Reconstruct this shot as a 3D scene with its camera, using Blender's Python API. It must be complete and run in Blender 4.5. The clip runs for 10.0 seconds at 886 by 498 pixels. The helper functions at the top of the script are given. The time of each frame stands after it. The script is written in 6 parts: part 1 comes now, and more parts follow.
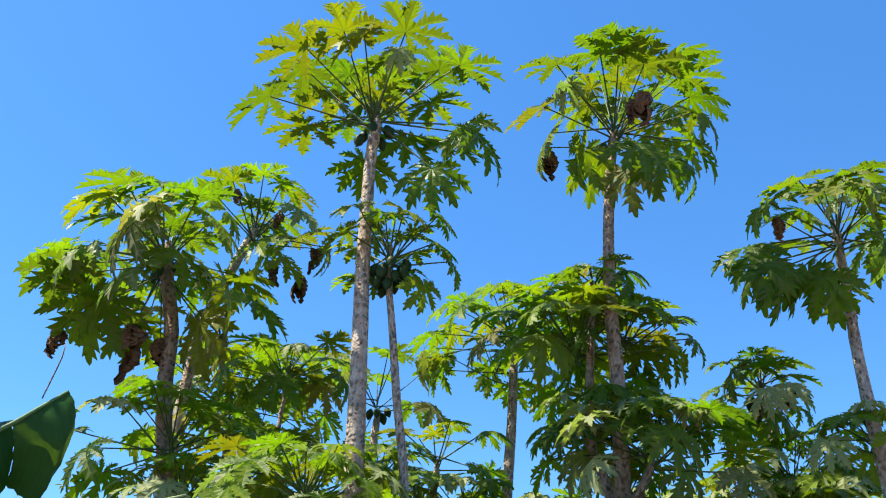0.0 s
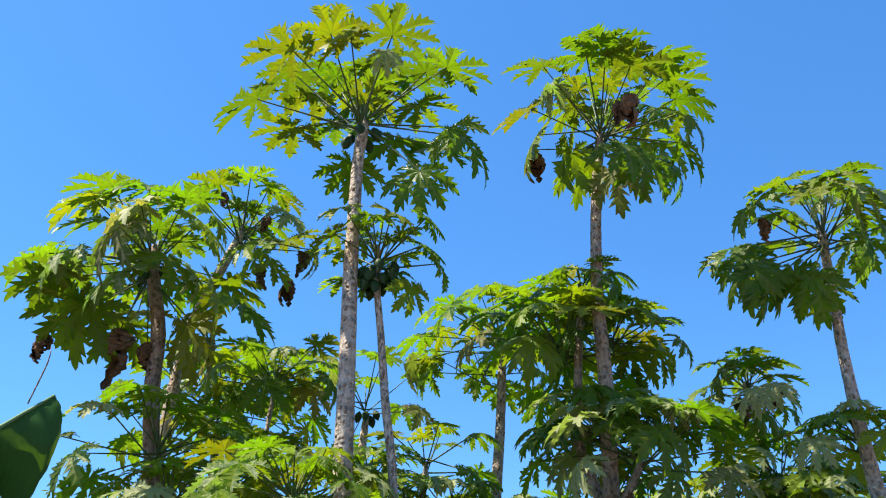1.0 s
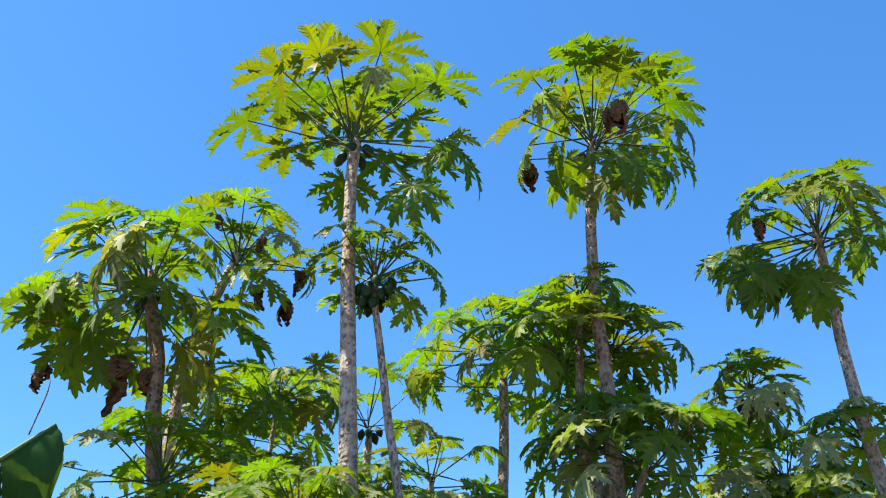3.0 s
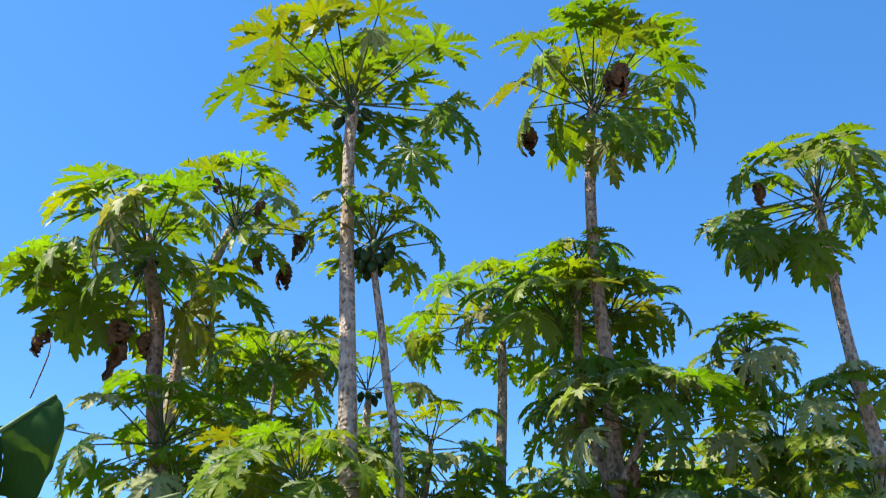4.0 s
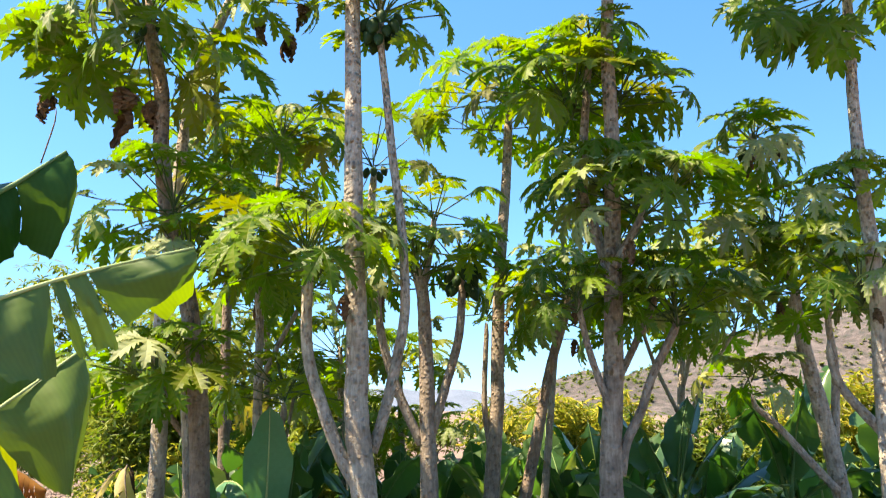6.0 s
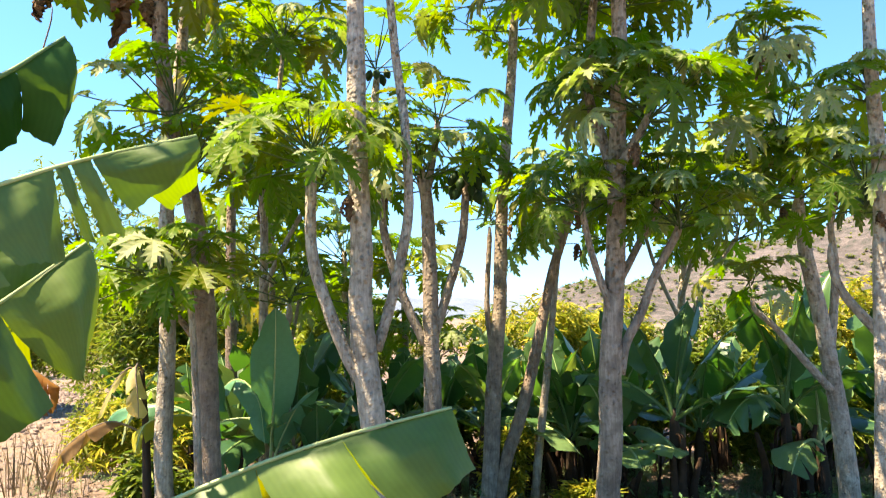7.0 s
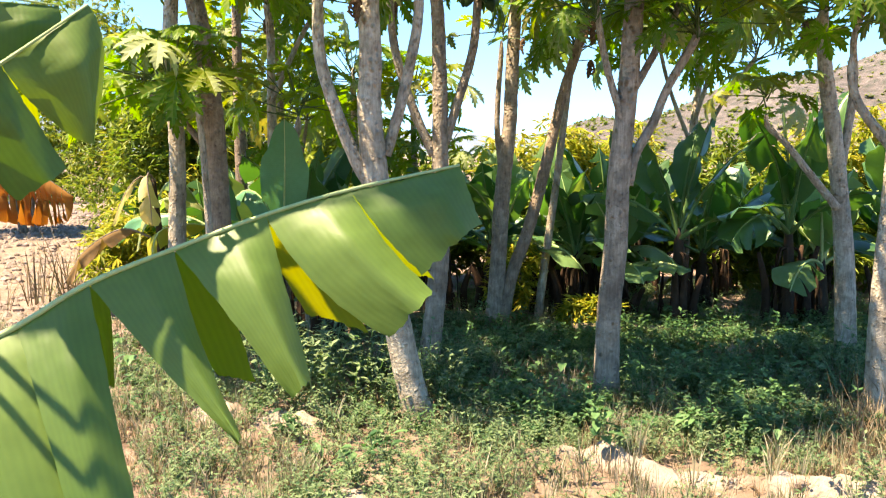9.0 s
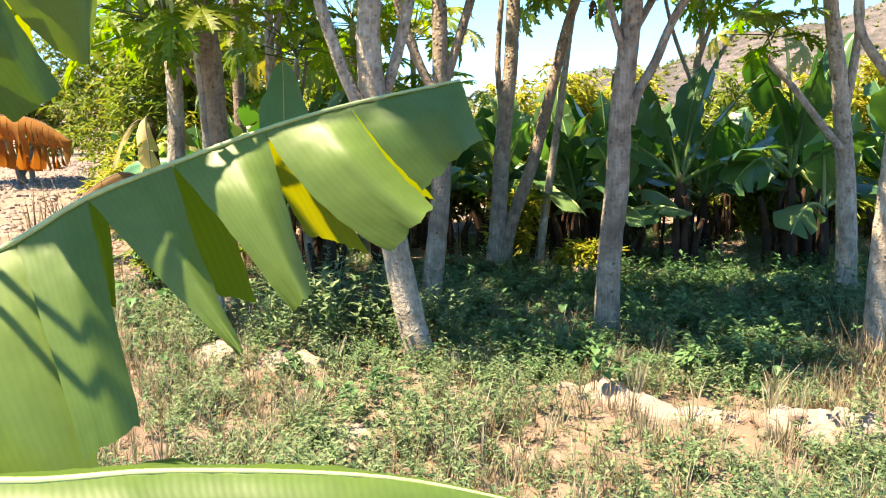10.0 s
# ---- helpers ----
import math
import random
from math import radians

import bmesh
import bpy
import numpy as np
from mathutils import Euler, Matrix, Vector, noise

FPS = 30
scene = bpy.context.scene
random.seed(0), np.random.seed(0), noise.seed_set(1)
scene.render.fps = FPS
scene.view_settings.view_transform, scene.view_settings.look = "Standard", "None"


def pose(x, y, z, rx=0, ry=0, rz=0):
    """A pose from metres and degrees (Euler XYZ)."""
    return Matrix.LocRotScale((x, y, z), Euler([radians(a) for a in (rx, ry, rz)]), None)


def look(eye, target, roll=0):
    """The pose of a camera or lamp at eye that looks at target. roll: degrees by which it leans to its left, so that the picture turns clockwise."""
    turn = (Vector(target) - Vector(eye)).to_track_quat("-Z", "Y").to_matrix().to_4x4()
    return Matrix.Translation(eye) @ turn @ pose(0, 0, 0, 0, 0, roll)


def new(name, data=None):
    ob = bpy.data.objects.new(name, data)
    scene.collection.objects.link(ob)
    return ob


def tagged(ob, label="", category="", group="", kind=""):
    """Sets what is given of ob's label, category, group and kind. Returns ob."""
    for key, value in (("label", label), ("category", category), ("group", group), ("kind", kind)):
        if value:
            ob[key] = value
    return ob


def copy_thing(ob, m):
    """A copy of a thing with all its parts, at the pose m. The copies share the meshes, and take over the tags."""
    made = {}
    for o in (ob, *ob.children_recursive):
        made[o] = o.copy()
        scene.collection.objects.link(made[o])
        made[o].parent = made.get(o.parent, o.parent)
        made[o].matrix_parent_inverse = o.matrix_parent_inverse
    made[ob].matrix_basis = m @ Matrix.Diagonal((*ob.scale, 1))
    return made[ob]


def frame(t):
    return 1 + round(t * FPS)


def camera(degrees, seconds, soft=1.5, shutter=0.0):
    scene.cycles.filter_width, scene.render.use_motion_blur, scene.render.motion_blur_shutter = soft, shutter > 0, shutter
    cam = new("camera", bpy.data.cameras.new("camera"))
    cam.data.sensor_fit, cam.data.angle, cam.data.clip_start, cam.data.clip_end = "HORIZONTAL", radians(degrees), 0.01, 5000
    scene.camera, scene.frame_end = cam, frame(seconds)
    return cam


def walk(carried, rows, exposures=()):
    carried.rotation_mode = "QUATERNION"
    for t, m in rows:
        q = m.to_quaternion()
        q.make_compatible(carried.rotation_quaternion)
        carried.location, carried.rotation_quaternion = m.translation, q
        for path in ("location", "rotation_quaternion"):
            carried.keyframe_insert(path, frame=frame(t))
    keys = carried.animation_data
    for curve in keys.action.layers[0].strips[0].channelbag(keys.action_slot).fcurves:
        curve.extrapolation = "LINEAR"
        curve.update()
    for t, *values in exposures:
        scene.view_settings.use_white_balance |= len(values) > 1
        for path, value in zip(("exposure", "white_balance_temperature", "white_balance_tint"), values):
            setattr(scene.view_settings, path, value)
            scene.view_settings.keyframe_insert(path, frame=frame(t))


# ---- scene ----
cam = camera(55.0, 10.0, 1.1, 0.3)
# seconds, eye height, and the turn of the eye (tilt, roll, yaw)
ROWS = [
    (0.0, 1.8145, 116.80, -0.36, -0.88), (0.5, 1.8145, 116.61, -0.10, -1.41), (1.0, 1.8121, 116.97, 0.26, -1.48),
    (1.5, 1.8105, 117.40, 0.91, -1.30), (2.0, 1.8067, 117.92, 1.62, -0.97), (3.5, 1.8132, 117.92, 2.51, -0.62),
    (4.0, 1.8325, 115.31, 2.45, -0.72), (4.5, 1.8489, 111.69, 2.16, -0.85), (5.0, 1.8453, 108.14, 1.49, -1.08),
    (5.5, 1.8239, 104.23, 1.05, -1.01), (7.0, 1.7553, 94.60, 0.59, -0.64), (7.5, 1.7252, 91.56, 0.58, -0.45),
    (8.0, 1.6776, 88.64, 0.10, -0.26), (8.5, 1.6297, 86.20, 0.04, -0.13), (9.0, 1.5819, 83.62, -0.21, -0.02),
    (9.5, 1.5413, 81.82, -0.07, 0.09), (10.0, 1.5000, 80.50, 0.01, 0.00),
]
EXPOSURES = [(0.0, 1.34, 6700, 10), (3.5, 1.36, 6750, 10), (4.5, 1.32, 6900, 10), (5.5, 1.66, 7700, 10), (7.0, 2.13, 8500, 10), (8.5, 2.24, 8800, 10), (10.0, 2.28, 8500, 10)]
walk(cam, [(t, pose(0, 0, z, rx, ry, rz)) for t, z, rx, ry, rz in ROWS], EXPOSURES)

# ---- sky and sun ----
SUN_EL, SUN_AZ = 65.0, 256.0          # height and compass turn (from +y, clockwise) of the sun, degrees
world = bpy.data.worlds.new("sky")
scene.world = world
world.use_nodes = True
wn = world.node_tree
sky = wn.nodes.new("ShaderNodeTexSky")
sky.sky_type, sky.sun_disc = "NISHITA", False
sky.sun_elevation, sky.sun_rotation = radians(SUN_EL), radians(SUN_AZ)
sky.air_density, sky.dust_density, sky.ozone_density = 1.0, 0.4, 2.0
sky.altitude = 1800
deep = wn.nodes.new("ShaderNodeHueSaturation")
deep.inputs["Saturation"].default_value = 1.28
lift = wn.nodes.new("ShaderNodeVectorMath")      # a clear dry horizon, a little deeper than the model's
lift.inputs[1].default_value = (0, 0, 0.125)
wn.links.new(wn.nodes.new("ShaderNodeTexCoord").outputs["Generated"], lift.inputs[0])
wn.links.new(lift.outputs[0], sky.inputs[0])
wn.links.new(sky.outputs[0], deep.inputs["Color"])
wn.links.new(deep.outputs[0], wn.nodes["Background"].inputs[0])
wn.nodes["Background"].inputs[1].default_value = 0.14
sun_data = bpy.data.lights.new("sun", "SUN")
sun_data.energy, sun_data.angle, sun_data.color = 5.0, radians(0.53), (1.0, 0.93, 0.80)
sun = new("sun", sun_data)
sa, se = radians(SUN_AZ), radians(SUN_EL)
sun_dir = Vector((math.sin(sa) * math.cos(se), math.cos(sa) * math.cos(se), math.sin(se)))
sun.matrix_world = look(sun_dir * 50, (0, 0, 0))


# ---- materials ----
def node(nt, kind, **kw):
    n = nt.nodes.new(kind)
    for key, value in kw.items():
        n.inputs[key].default_value = value
    return n


def base_material(name):
    m = bpy.data.materials.new(name)
    m.use_nodes = True
    nt = m.node_tree
    return m, nt, nt.nodes["Principled BSDF"], nt.nodes["Material Output"]


def coords(nt, kind="Object"):
    return nt.nodes.new("ShaderNodeTexCoord").outputs[kind]


def noise_of(nt, vec, scale, detail=4.0, rough=0.55):
    n = node(nt, "ShaderNodeTexNoise", Scale=scale, Detail=detail, Roughness=rough)
    nt.links.new(vec, n.inputs["Vector"])
    return n.outputs["Fac"]


def ramp(nt, fac, stops):
    r = nt.nodes.new("ShaderNodeValToRGB")
    while len(r.color_ramp.elements) < len(stops):
        r.color_ramp.elements.new(0.5)
    for e, (p, c) in zip(r.color_ramp.elements, stops):
        e.position, e.color = p, (*c, 1)
    nt.links.new(fac, r.inputs[0])
    return r.outputs[0]


def mixc(nt, fac, a, b, mode="MIX"):
    m = nt.nodes.new("ShaderNodeMix")
    m.data_type, m.blend_type = "RGBA", mode
    for value, sock in ((fac, m.inputs[0]), (a, m.inputs[6]), (b, m.inputs[7])):
        if isinstance(value, (int, float)):
            sock.default_value = value
        elif isinstance(value, tuple):
            sock.default_value = (*value, 1)
        else:
            nt.links.new(value, sock)
    return m.outputs[2]


def bump(nt, height, strength, distance=0.01):
    b = node(nt, "ShaderNodeBump", Strength=strength, Distance=distance)
    nt.links.new(height, b.inputs["Height"])
    return b.outputs[0]


def attribute(nt, name):
    a = nt.nodes.new("ShaderNodeAttribute")
    a.attribute_name = name
    return a.outputs["Fac"]


def leaf_material(name, dark, light, glow, vein, share=0.4, rough=0.45, scale=5.0, per="Object", wave=0.0, shine=0.16):
    """A leaf: green, mottled, with pale veins, and light shining through it."""
    dark, light, vein, glow = [tuple(k * c for c in q) for k, q in ((0.60, dark), (0.72, light), (0.72, vein), (0.80, glow))]
    m, nt, p, out = base_material(name)
    vec = coords(nt)
    if per == "Object":
        rnd = nt.nodes.new("ShaderNodeObjectInfo").outputs["Random"]
    else:
        rnd = nt.nodes.new("ShaderNodeNewGeometry").outputs["Random Per Island"]
    n1 = noise_of(nt, vec, scale)
    add = nt.nodes.new("ShaderNodeMath")
    add.operation = "MULTIPLY_ADD"
    nt.links.new(rnd, add.inputs[0])
    add.inputs[1].default_value = 0.85
    sub = nt.nodes.new("ShaderNodeMath")
    sub.operation = "MULTIPLY_ADD"
    nt.links.new(n1, sub.inputs[0])
    sub.inputs[1].default_value, sub.inputs[2].default_value = 0.9, -0.36
    nt.links.new(sub.outputs[0], add.inputs[2])
    col = ramp(nt, add.outputs[0], [(0.1, dark), (0.85, light)])
    glo = ramp(nt, add.outputs[0], [(0.1, (0.55 * glow[0], 0.85 * glow[1], 0.8 * glow[2])), (0.55, (0.8 * glow[0], glow[1], glow[2])), (1.0, (1.15 * glow[0], 0.85 * glow[1], glow[2]))])
    v = ramp(nt, attribute(nt, "vein"), [(0.84, (0, 0, 0)), (0.96, (1, 1, 1))])
    col = mixc(nt, v, col, vein)
    glo = mixc(nt, mixc(nt, 1.0, v, (0.55, 0.55, 0.55), "MULTIPLY"), glo, (0.10, 0.14, 0.01))
    fine = noise_of(nt, vec, scale * 14, 3.0)
    col = mixc(nt, 0.35, col, ramp(nt, fine, [(0.3, (0.55, 0.55, 0.5)), (0.7, (1, 1, 1))]), "MULTIPLY")
    height = fine
    if wave:
        w = node(nt, "ShaderNodeTexWave", Scale=wave, Distortion=0.6, Detail=2.0)
        nt.links.new(nt.nodes.new("ShaderNodeUVMap").outputs[0], w.inputs["Vector"])
        height = w.outputs["Fac"]
        col = mixc(nt, 0.10, col, ramp(nt, height, [(0.0, (0.5, 0.6, 0.45)), (1.0, (1, 1, 1))]), "MULTIPLY")
        glo = mixc(nt, 0.25, glo, ramp(nt, height, [(0.0, (0.5, 0.6, 0.4)), (1.0, (1, 1, 1))]), "MULTIPLY")
    nt.links.new(col, p.inputs["Base Color"])
    p.inputs["Roughness"].default_value = rough
    p.inputs["Specular IOR Level"].default_value = shine
    nb = bump(nt, height, 0.10 if wave else 0.35, 0.001 if wave else 0.004)
    nt.links.new(nb, p.inputs["Normal"])
    tr = nt.nodes.new("ShaderNodeBsdfTranslucent")
    nt.links.new(glo, tr.inputs[0])
    mix = nt.nodes.new("ShaderNodeMixShader")
    mix.inputs[0].default_value = share
    nt.links.new(p.outputs[0], mix.inputs[1])
    nt.links.new(tr.outputs[0], mix.inputs[2])
    nt.links.new(mix.outputs[0], out.inputs[0])
    return m


def plain_material(name, stops, scale, rough=0.8, fine=40.0, strength=0.4, distance=0.01, per=0.0, stretch=None):
    """A mottled rough surface at two scales with relief."""
    m, nt, p, out = base_material(name)
    vec = coords(nt)
    if stretch:
        mp = nt.nodes.new("ShaderNodeMapping")
        mp.inputs["Scale"].default_value = stretch
        nt.links.new(vec, mp.inputs[0])
        vec = mp.outputs[0]
    n1 = noise_of(nt, vec, scale, 5.0, 0.6)
    n2 = noise_of(nt, vec, fine, 4.0, 0.65)
    col = ramp(nt, n1, stops)
    col = mixc(nt, 0.5, col, ramp(nt, n2, [(0.3, (0.5, 0.5, 0.5)), (0.7, (1, 1, 1))]), "MULTIPLY")
    if per:
        info = nt.nodes.new("ShaderNodeObjectInfo").outputs["Random"]
        col = mixc(nt, per, col, ramp(nt, info, [(0.0, (0.5, 0.5, 0.5)), (1.0, (1, 1, 1))]), "MULTIPLY")
    nt.links.new(col, p.inputs["Base Color"])
    p.inputs["Roughness"].default_value = rough
    p.inputs["Specular IOR Level"].default_value = 0.22
    nt.links.new(bump(nt, n2, strength, distance), p.inputs["Normal"])
    return m


def bark_material(name, pale, mid, dark):
    """Papaya bark: pale grey with staggered rows of leaf scars and blotches."""
    m, nt, p, out = base_material(name)
    uv = nt.nodes.new("ShaderNodeUVMap").outputs[0]
    vec = coords(nt)
    warp = node(nt, "ShaderNodeTexNoise", Scale=9.0, Detail=2.0)
    nt.links.new(vec, warp.inputs["Vector"])
    uvw = mixc(nt, 0.09, uv, warp.outputs["Color"])
    vo = node(nt, "ShaderNodeTexVoronoi", Scale=13.0)
    mp = nt.nodes.new("ShaderNodeMapping")
    mp.inputs["Scale"].default_value = (0.42, 2.5, 1)
    nt.links.new(uvw, mp.inputs[0])
    nt.links.new(mp.outputs[0], vo.inputs["Vector"])
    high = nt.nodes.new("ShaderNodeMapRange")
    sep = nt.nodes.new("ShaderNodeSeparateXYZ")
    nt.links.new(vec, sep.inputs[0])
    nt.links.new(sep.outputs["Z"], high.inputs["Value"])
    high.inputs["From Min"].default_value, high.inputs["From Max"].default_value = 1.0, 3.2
    few = ramp(nt, vo.outputs["Distance"], [(0.05, (0.5, 0.5, 0.5)), (0.30, (1, 1, 1))])
    many = ramp(nt, vo.outputs["Distance"], [(0.14, (0, 0, 0)), (0.46, (1, 1, 1))])
    scar = mixc(nt, high.outputs[0], few, many)
    n1 = noise_of(nt, vec, 3.5, 5.0, 0.6)
    n2 = noise_of(nt, vec, 45.0, 4.0, 0.65)
    col = ramp(nt, n1, [(0.3, mid), (0.6, pale)])
    # the bark colour gets paler with height
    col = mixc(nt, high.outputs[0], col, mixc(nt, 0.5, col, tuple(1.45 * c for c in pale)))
    col = mixc(nt, 0.62, col, mixc(nt, scar, dark, (1.0, 1.0, 1.0)), "MULTIPLY")
    n3 = noise_of(nt, vec, 14.0, 3.0, 0.5)
    col = mixc(nt, 0.5, col, ramp(nt, n3, [(0.4, (0.55, 0.52, 0.5)), (0.6, (1, 1, 1))]), "MULTIPLY")
    mv = nt.nodes.new("ShaderNodeMapping")
    mv.inputs["Scale"].default_value = (1, 1, 0.14)
    nt.links.new(vec, mv.inputs[0])
    streak = noise_of(nt, mv.outputs[0], 60.0, 4.0, 0.7)
    col = mixc(nt, 0.5, col, ramp(nt, streak, [(0.38, (0.36, 0.33, 0.29)), (0.62, (1, 1, 1))]), "MULTIPLY")
    col = mixc(nt, 0.5, col, ramp(nt, n2, [(0.3, (0.5, 0.48, 0.46)), (0.7, (1, 1, 1))]), "MULTIPLY")
    nt.links.new(col, p.inputs["Base Color"])
    p.inputs["Roughness"].default_value = 0.85
    hs = mixc(nt, 0.4, scar, n2)
    nt.links.new(bump(nt, hs, 1.0, 0.03), p.inputs["Normal"])
    return m


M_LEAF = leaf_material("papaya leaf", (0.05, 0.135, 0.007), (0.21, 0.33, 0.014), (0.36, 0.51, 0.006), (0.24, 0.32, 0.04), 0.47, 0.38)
# golden copy: sunlight coming through the top leaves is put into the colour
M_LEAF_GOLD = leaf_material("sun-glow papaya leaf", (0.09, 0.135, 0.007), (0.20, 0.25, 0.012), (0.29, 0.34, 0.005), (0.26, 0.28, 0.05), 0.40, 0.42)
# darker copy: the weak light on hanging leaves is put into its green
M_LEAF_SHADE = leaf_material("shade-dark papaya leaf", (0.024, 0.078, 0.008), (0.11, 0.20, 0.014), (0.30, 0.45, 0.005), (0.16, 0.22, 0.035), 0.42, 0.36)
# same leaf with its glow turned down, to dim the high crowns
M_LEAF_TALL = leaf_material("papaya leaf with lowered glow", (0.045, 0.12, 0.007), (0.18, 0.27, 0.012), (0.30, 0.42, 0.005), (0.22, 0.29, 0.04), 0.42, 0.38)
# pale copy: the sun's sheen on upward faces is put into the colour
M_LEAF_SHEEN = leaf_material("dusty papaya leaf", (0.20, 0.28, 0.075), (0.48, 0.52, 0.24), (0.46, 0.54, 0.06), (0.44, 0.48, 0.24), 0.4, 0.5)
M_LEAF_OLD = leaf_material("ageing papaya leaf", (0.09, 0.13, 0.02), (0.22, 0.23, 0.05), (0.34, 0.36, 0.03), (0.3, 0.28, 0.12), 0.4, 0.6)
M_DEAD = plain_material("withered leaf", [(0.3, (0.08, 0.042, 0.022)), (0.7, (0.24, 0.145, 0.08))], 9.0, 0.9, 60.0, 0.6, 0.01, 0.4)
M_PETIOLE = plain_material("petiole", [(0.3, (0.045, 0.075, 0.018)), (0.7, (0.09, 0.12, 0.035))], 4.0, 0.5, 50.0, 0.2, 0.003)
M_FRUIT = plain_material("green fruit", [(0.3, (0.012, 0.036, 0.008)), (0.7, (0.028, 0.065, 0.013))], 5.0, 0.55, 60.0, 0.15, 0.003, 0.3)
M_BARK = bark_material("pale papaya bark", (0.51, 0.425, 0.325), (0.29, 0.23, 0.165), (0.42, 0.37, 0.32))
# brown-grey bark with the shade under the crowns partly in its tone
M_BARK_MID = bark_material("dusky papaya bark", (0.40, 0.315, 0.235), (0.22, 0.165, 0.12), (0.40, 0.34, 0.28))
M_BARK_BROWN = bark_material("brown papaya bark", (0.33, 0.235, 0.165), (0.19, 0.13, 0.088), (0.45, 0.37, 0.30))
M_BANANA = leaf_material("banana leaf", (0.078, 0.155, 0.022), (0.155, 0.24, 0.045), (0.26, 0.38, 0.012), (0.24, 0.30, 0.10), 0.20, 0.46, 2.2, "Object", 22.0, 0.35)
# sun shining through the far strips is put into this yellow glow
M_BANANA_BACKLIT = leaf_material("backlit banana leaf", (0.09, 0.14, 0.012), (0.15, 0.20, 0.02), (0.27, 0.33, 0.006), (0.2, 0.27, 0.07), 0.5, 0.5, 2.2, "Object", 22.0, 0.35)
M_BANANA_ROW = leaf_material("dark banana leaf", (0.020, 0.085, 0.034), (0.09, 0.20, 0.068), (0.17, 0.38, 0.03), (0.2, 0.30, 0.12), 0.24, 0.34, 2.2, "Object", 22.0, 0.35)
# darker copy: the shade of higher leaves is put into its green
M_BANANA_SHADED = leaf_material("shaded banana leaf", (0.012, 0.058, 0.016), (0.04, 0.12, 0.03), (0.12, 0.30, 0.01), (0.1, 0.18, 0.05), 0.20, 0.5, 2.2, "Object", 22.0, 0.06)
# lighter copy: sunlight between the trunks is put into its green
M_BANANA_SUN = leaf_material("sun-lightened banana leaf", (0.09, 0.20, 0.06), (0.22, 0.36, 0.14), (0.32, 0.52, 0.06), (0.3, 0.4, 0.2), 0.4, 0.4, 2.2, "Object", 22.0, 0.35)
M_BANANA_DRY = leaf_material("dry banana leaf", (0.12, 0.065, 0.03), (0.34, 0.20, 0.09), (0.5, 0.22, 0.05), (0.3, 0.2, 0.1), 0.3, 0.8, 3.0, "Object", 34.0)
# red-brown dead sheath, darkened further for the shade under the leaves
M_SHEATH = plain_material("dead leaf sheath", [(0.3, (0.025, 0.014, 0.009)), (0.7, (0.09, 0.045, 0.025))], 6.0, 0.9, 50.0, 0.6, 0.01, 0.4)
M_ORANGE = leaf_material("orange dry banana leaf", (0.16, 0.06, 0.02), (0.42, 0.20, 0.05), (0.75, 0.26, 0.03), (0.3, 0.2, 0.1), 0.45, 0.8, 6.0, "Object", 34.0)
M_TAN = leaf_material("tan wilted leaf", (0.58, 0.46, 0.18), (0.85, 0.70, 0.36), (0.8, 0.6, 0.12), (0.4, 0.3, 0.12), 0.35, 0.7, 6.0, "Object", 22.0)
M_YOUNG = leaf_material("young banana leaf", (0.06, 0.22, 0.11), (0.14, 0.34, 0.17), (0.2, 0.45, 0.1), (0.25, 0.36, 0.16), 0.25, 0.4, 2.2, "Object", 22.0, 0.35)
M_RIB = plain_material("banana midrib", [(0.3, (0.26, 0.34, 0.12)), (0.7, (0.42, 0.48, 0.22))], 3.0, 0.45, 40.0, 0.2, 0.003)
M_RIB_DEEP = plain_material("green midrib", [(0.3, (0.07, 0.14, 0.04)), (0.7, (0.14, 0.22, 0.07))], 3.0, 0.45, 40.0, 0.2, 0.003)
# stem brown lowered to near black: shade below the leaves is in it
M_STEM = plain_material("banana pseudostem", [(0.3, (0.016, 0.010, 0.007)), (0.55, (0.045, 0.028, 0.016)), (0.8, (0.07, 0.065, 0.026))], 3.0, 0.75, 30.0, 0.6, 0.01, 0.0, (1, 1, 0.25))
M_WEED = leaf_material("weed leaf", (0.06, 0.125, 0.06), (0.27, 0.35, 0.18), (0.22, 0.34, 0.08), (0.1, 0.16, 0.05), 0.32, 0.5, 3.0, "Island")
M_WEED_DARK = leaf_material("broad and shaded weed leaf", (0.035, 0.11, 0.045), (0.15, 0.28, 0.11), (0.16, 0.30, 0.06), (0.1, 0.16, 0.05), 0.3, 0.45, 3.0, "Island")
M_GRASS = leaf_material("grass blade", (0.14, 0.15, 0.075), (0.50, 0.43, 0.33), (0.32, 0.30, 0.14), (0.2, 0.2, 0.1), 0.30, 0.6, 2.0, "Island")
M_LITTER = leaf_material("dry litter", (0.15, 0.09, 0.05), (0.40, 0.29, 0.18), (0.3, 0.2, 0.1), (0.3, 0.2, 0.1), 0.12, 0.9, 3.0, "Island")
M_BUSH = leaf_material("dark bush leaf", (0.055, 0.10, 0.016), (0.28, 0.33, 0.05), (0.36, 0.42, 0.03), (0.1, 0.14, 0.05), 0.32, 0.48, 1.5, "Island")
M_MANGO = leaf_material("yellow-green shrub leaf", (0.17, 0.20, 0.02), (0.62, 0.52, 0.06), (0.55, 0.50, 0.04), (0.2, 0.2, 0.06), 0.35, 0.5, 1.2, "Island")
M_WOOD = plain_material("dry wood", [(0.3, (0.12, 0.085, 0.06)), (0.7, (0.27, 0.21, 0.16))], 6.0, 0.9, 50.0, 0.6, 0.01)


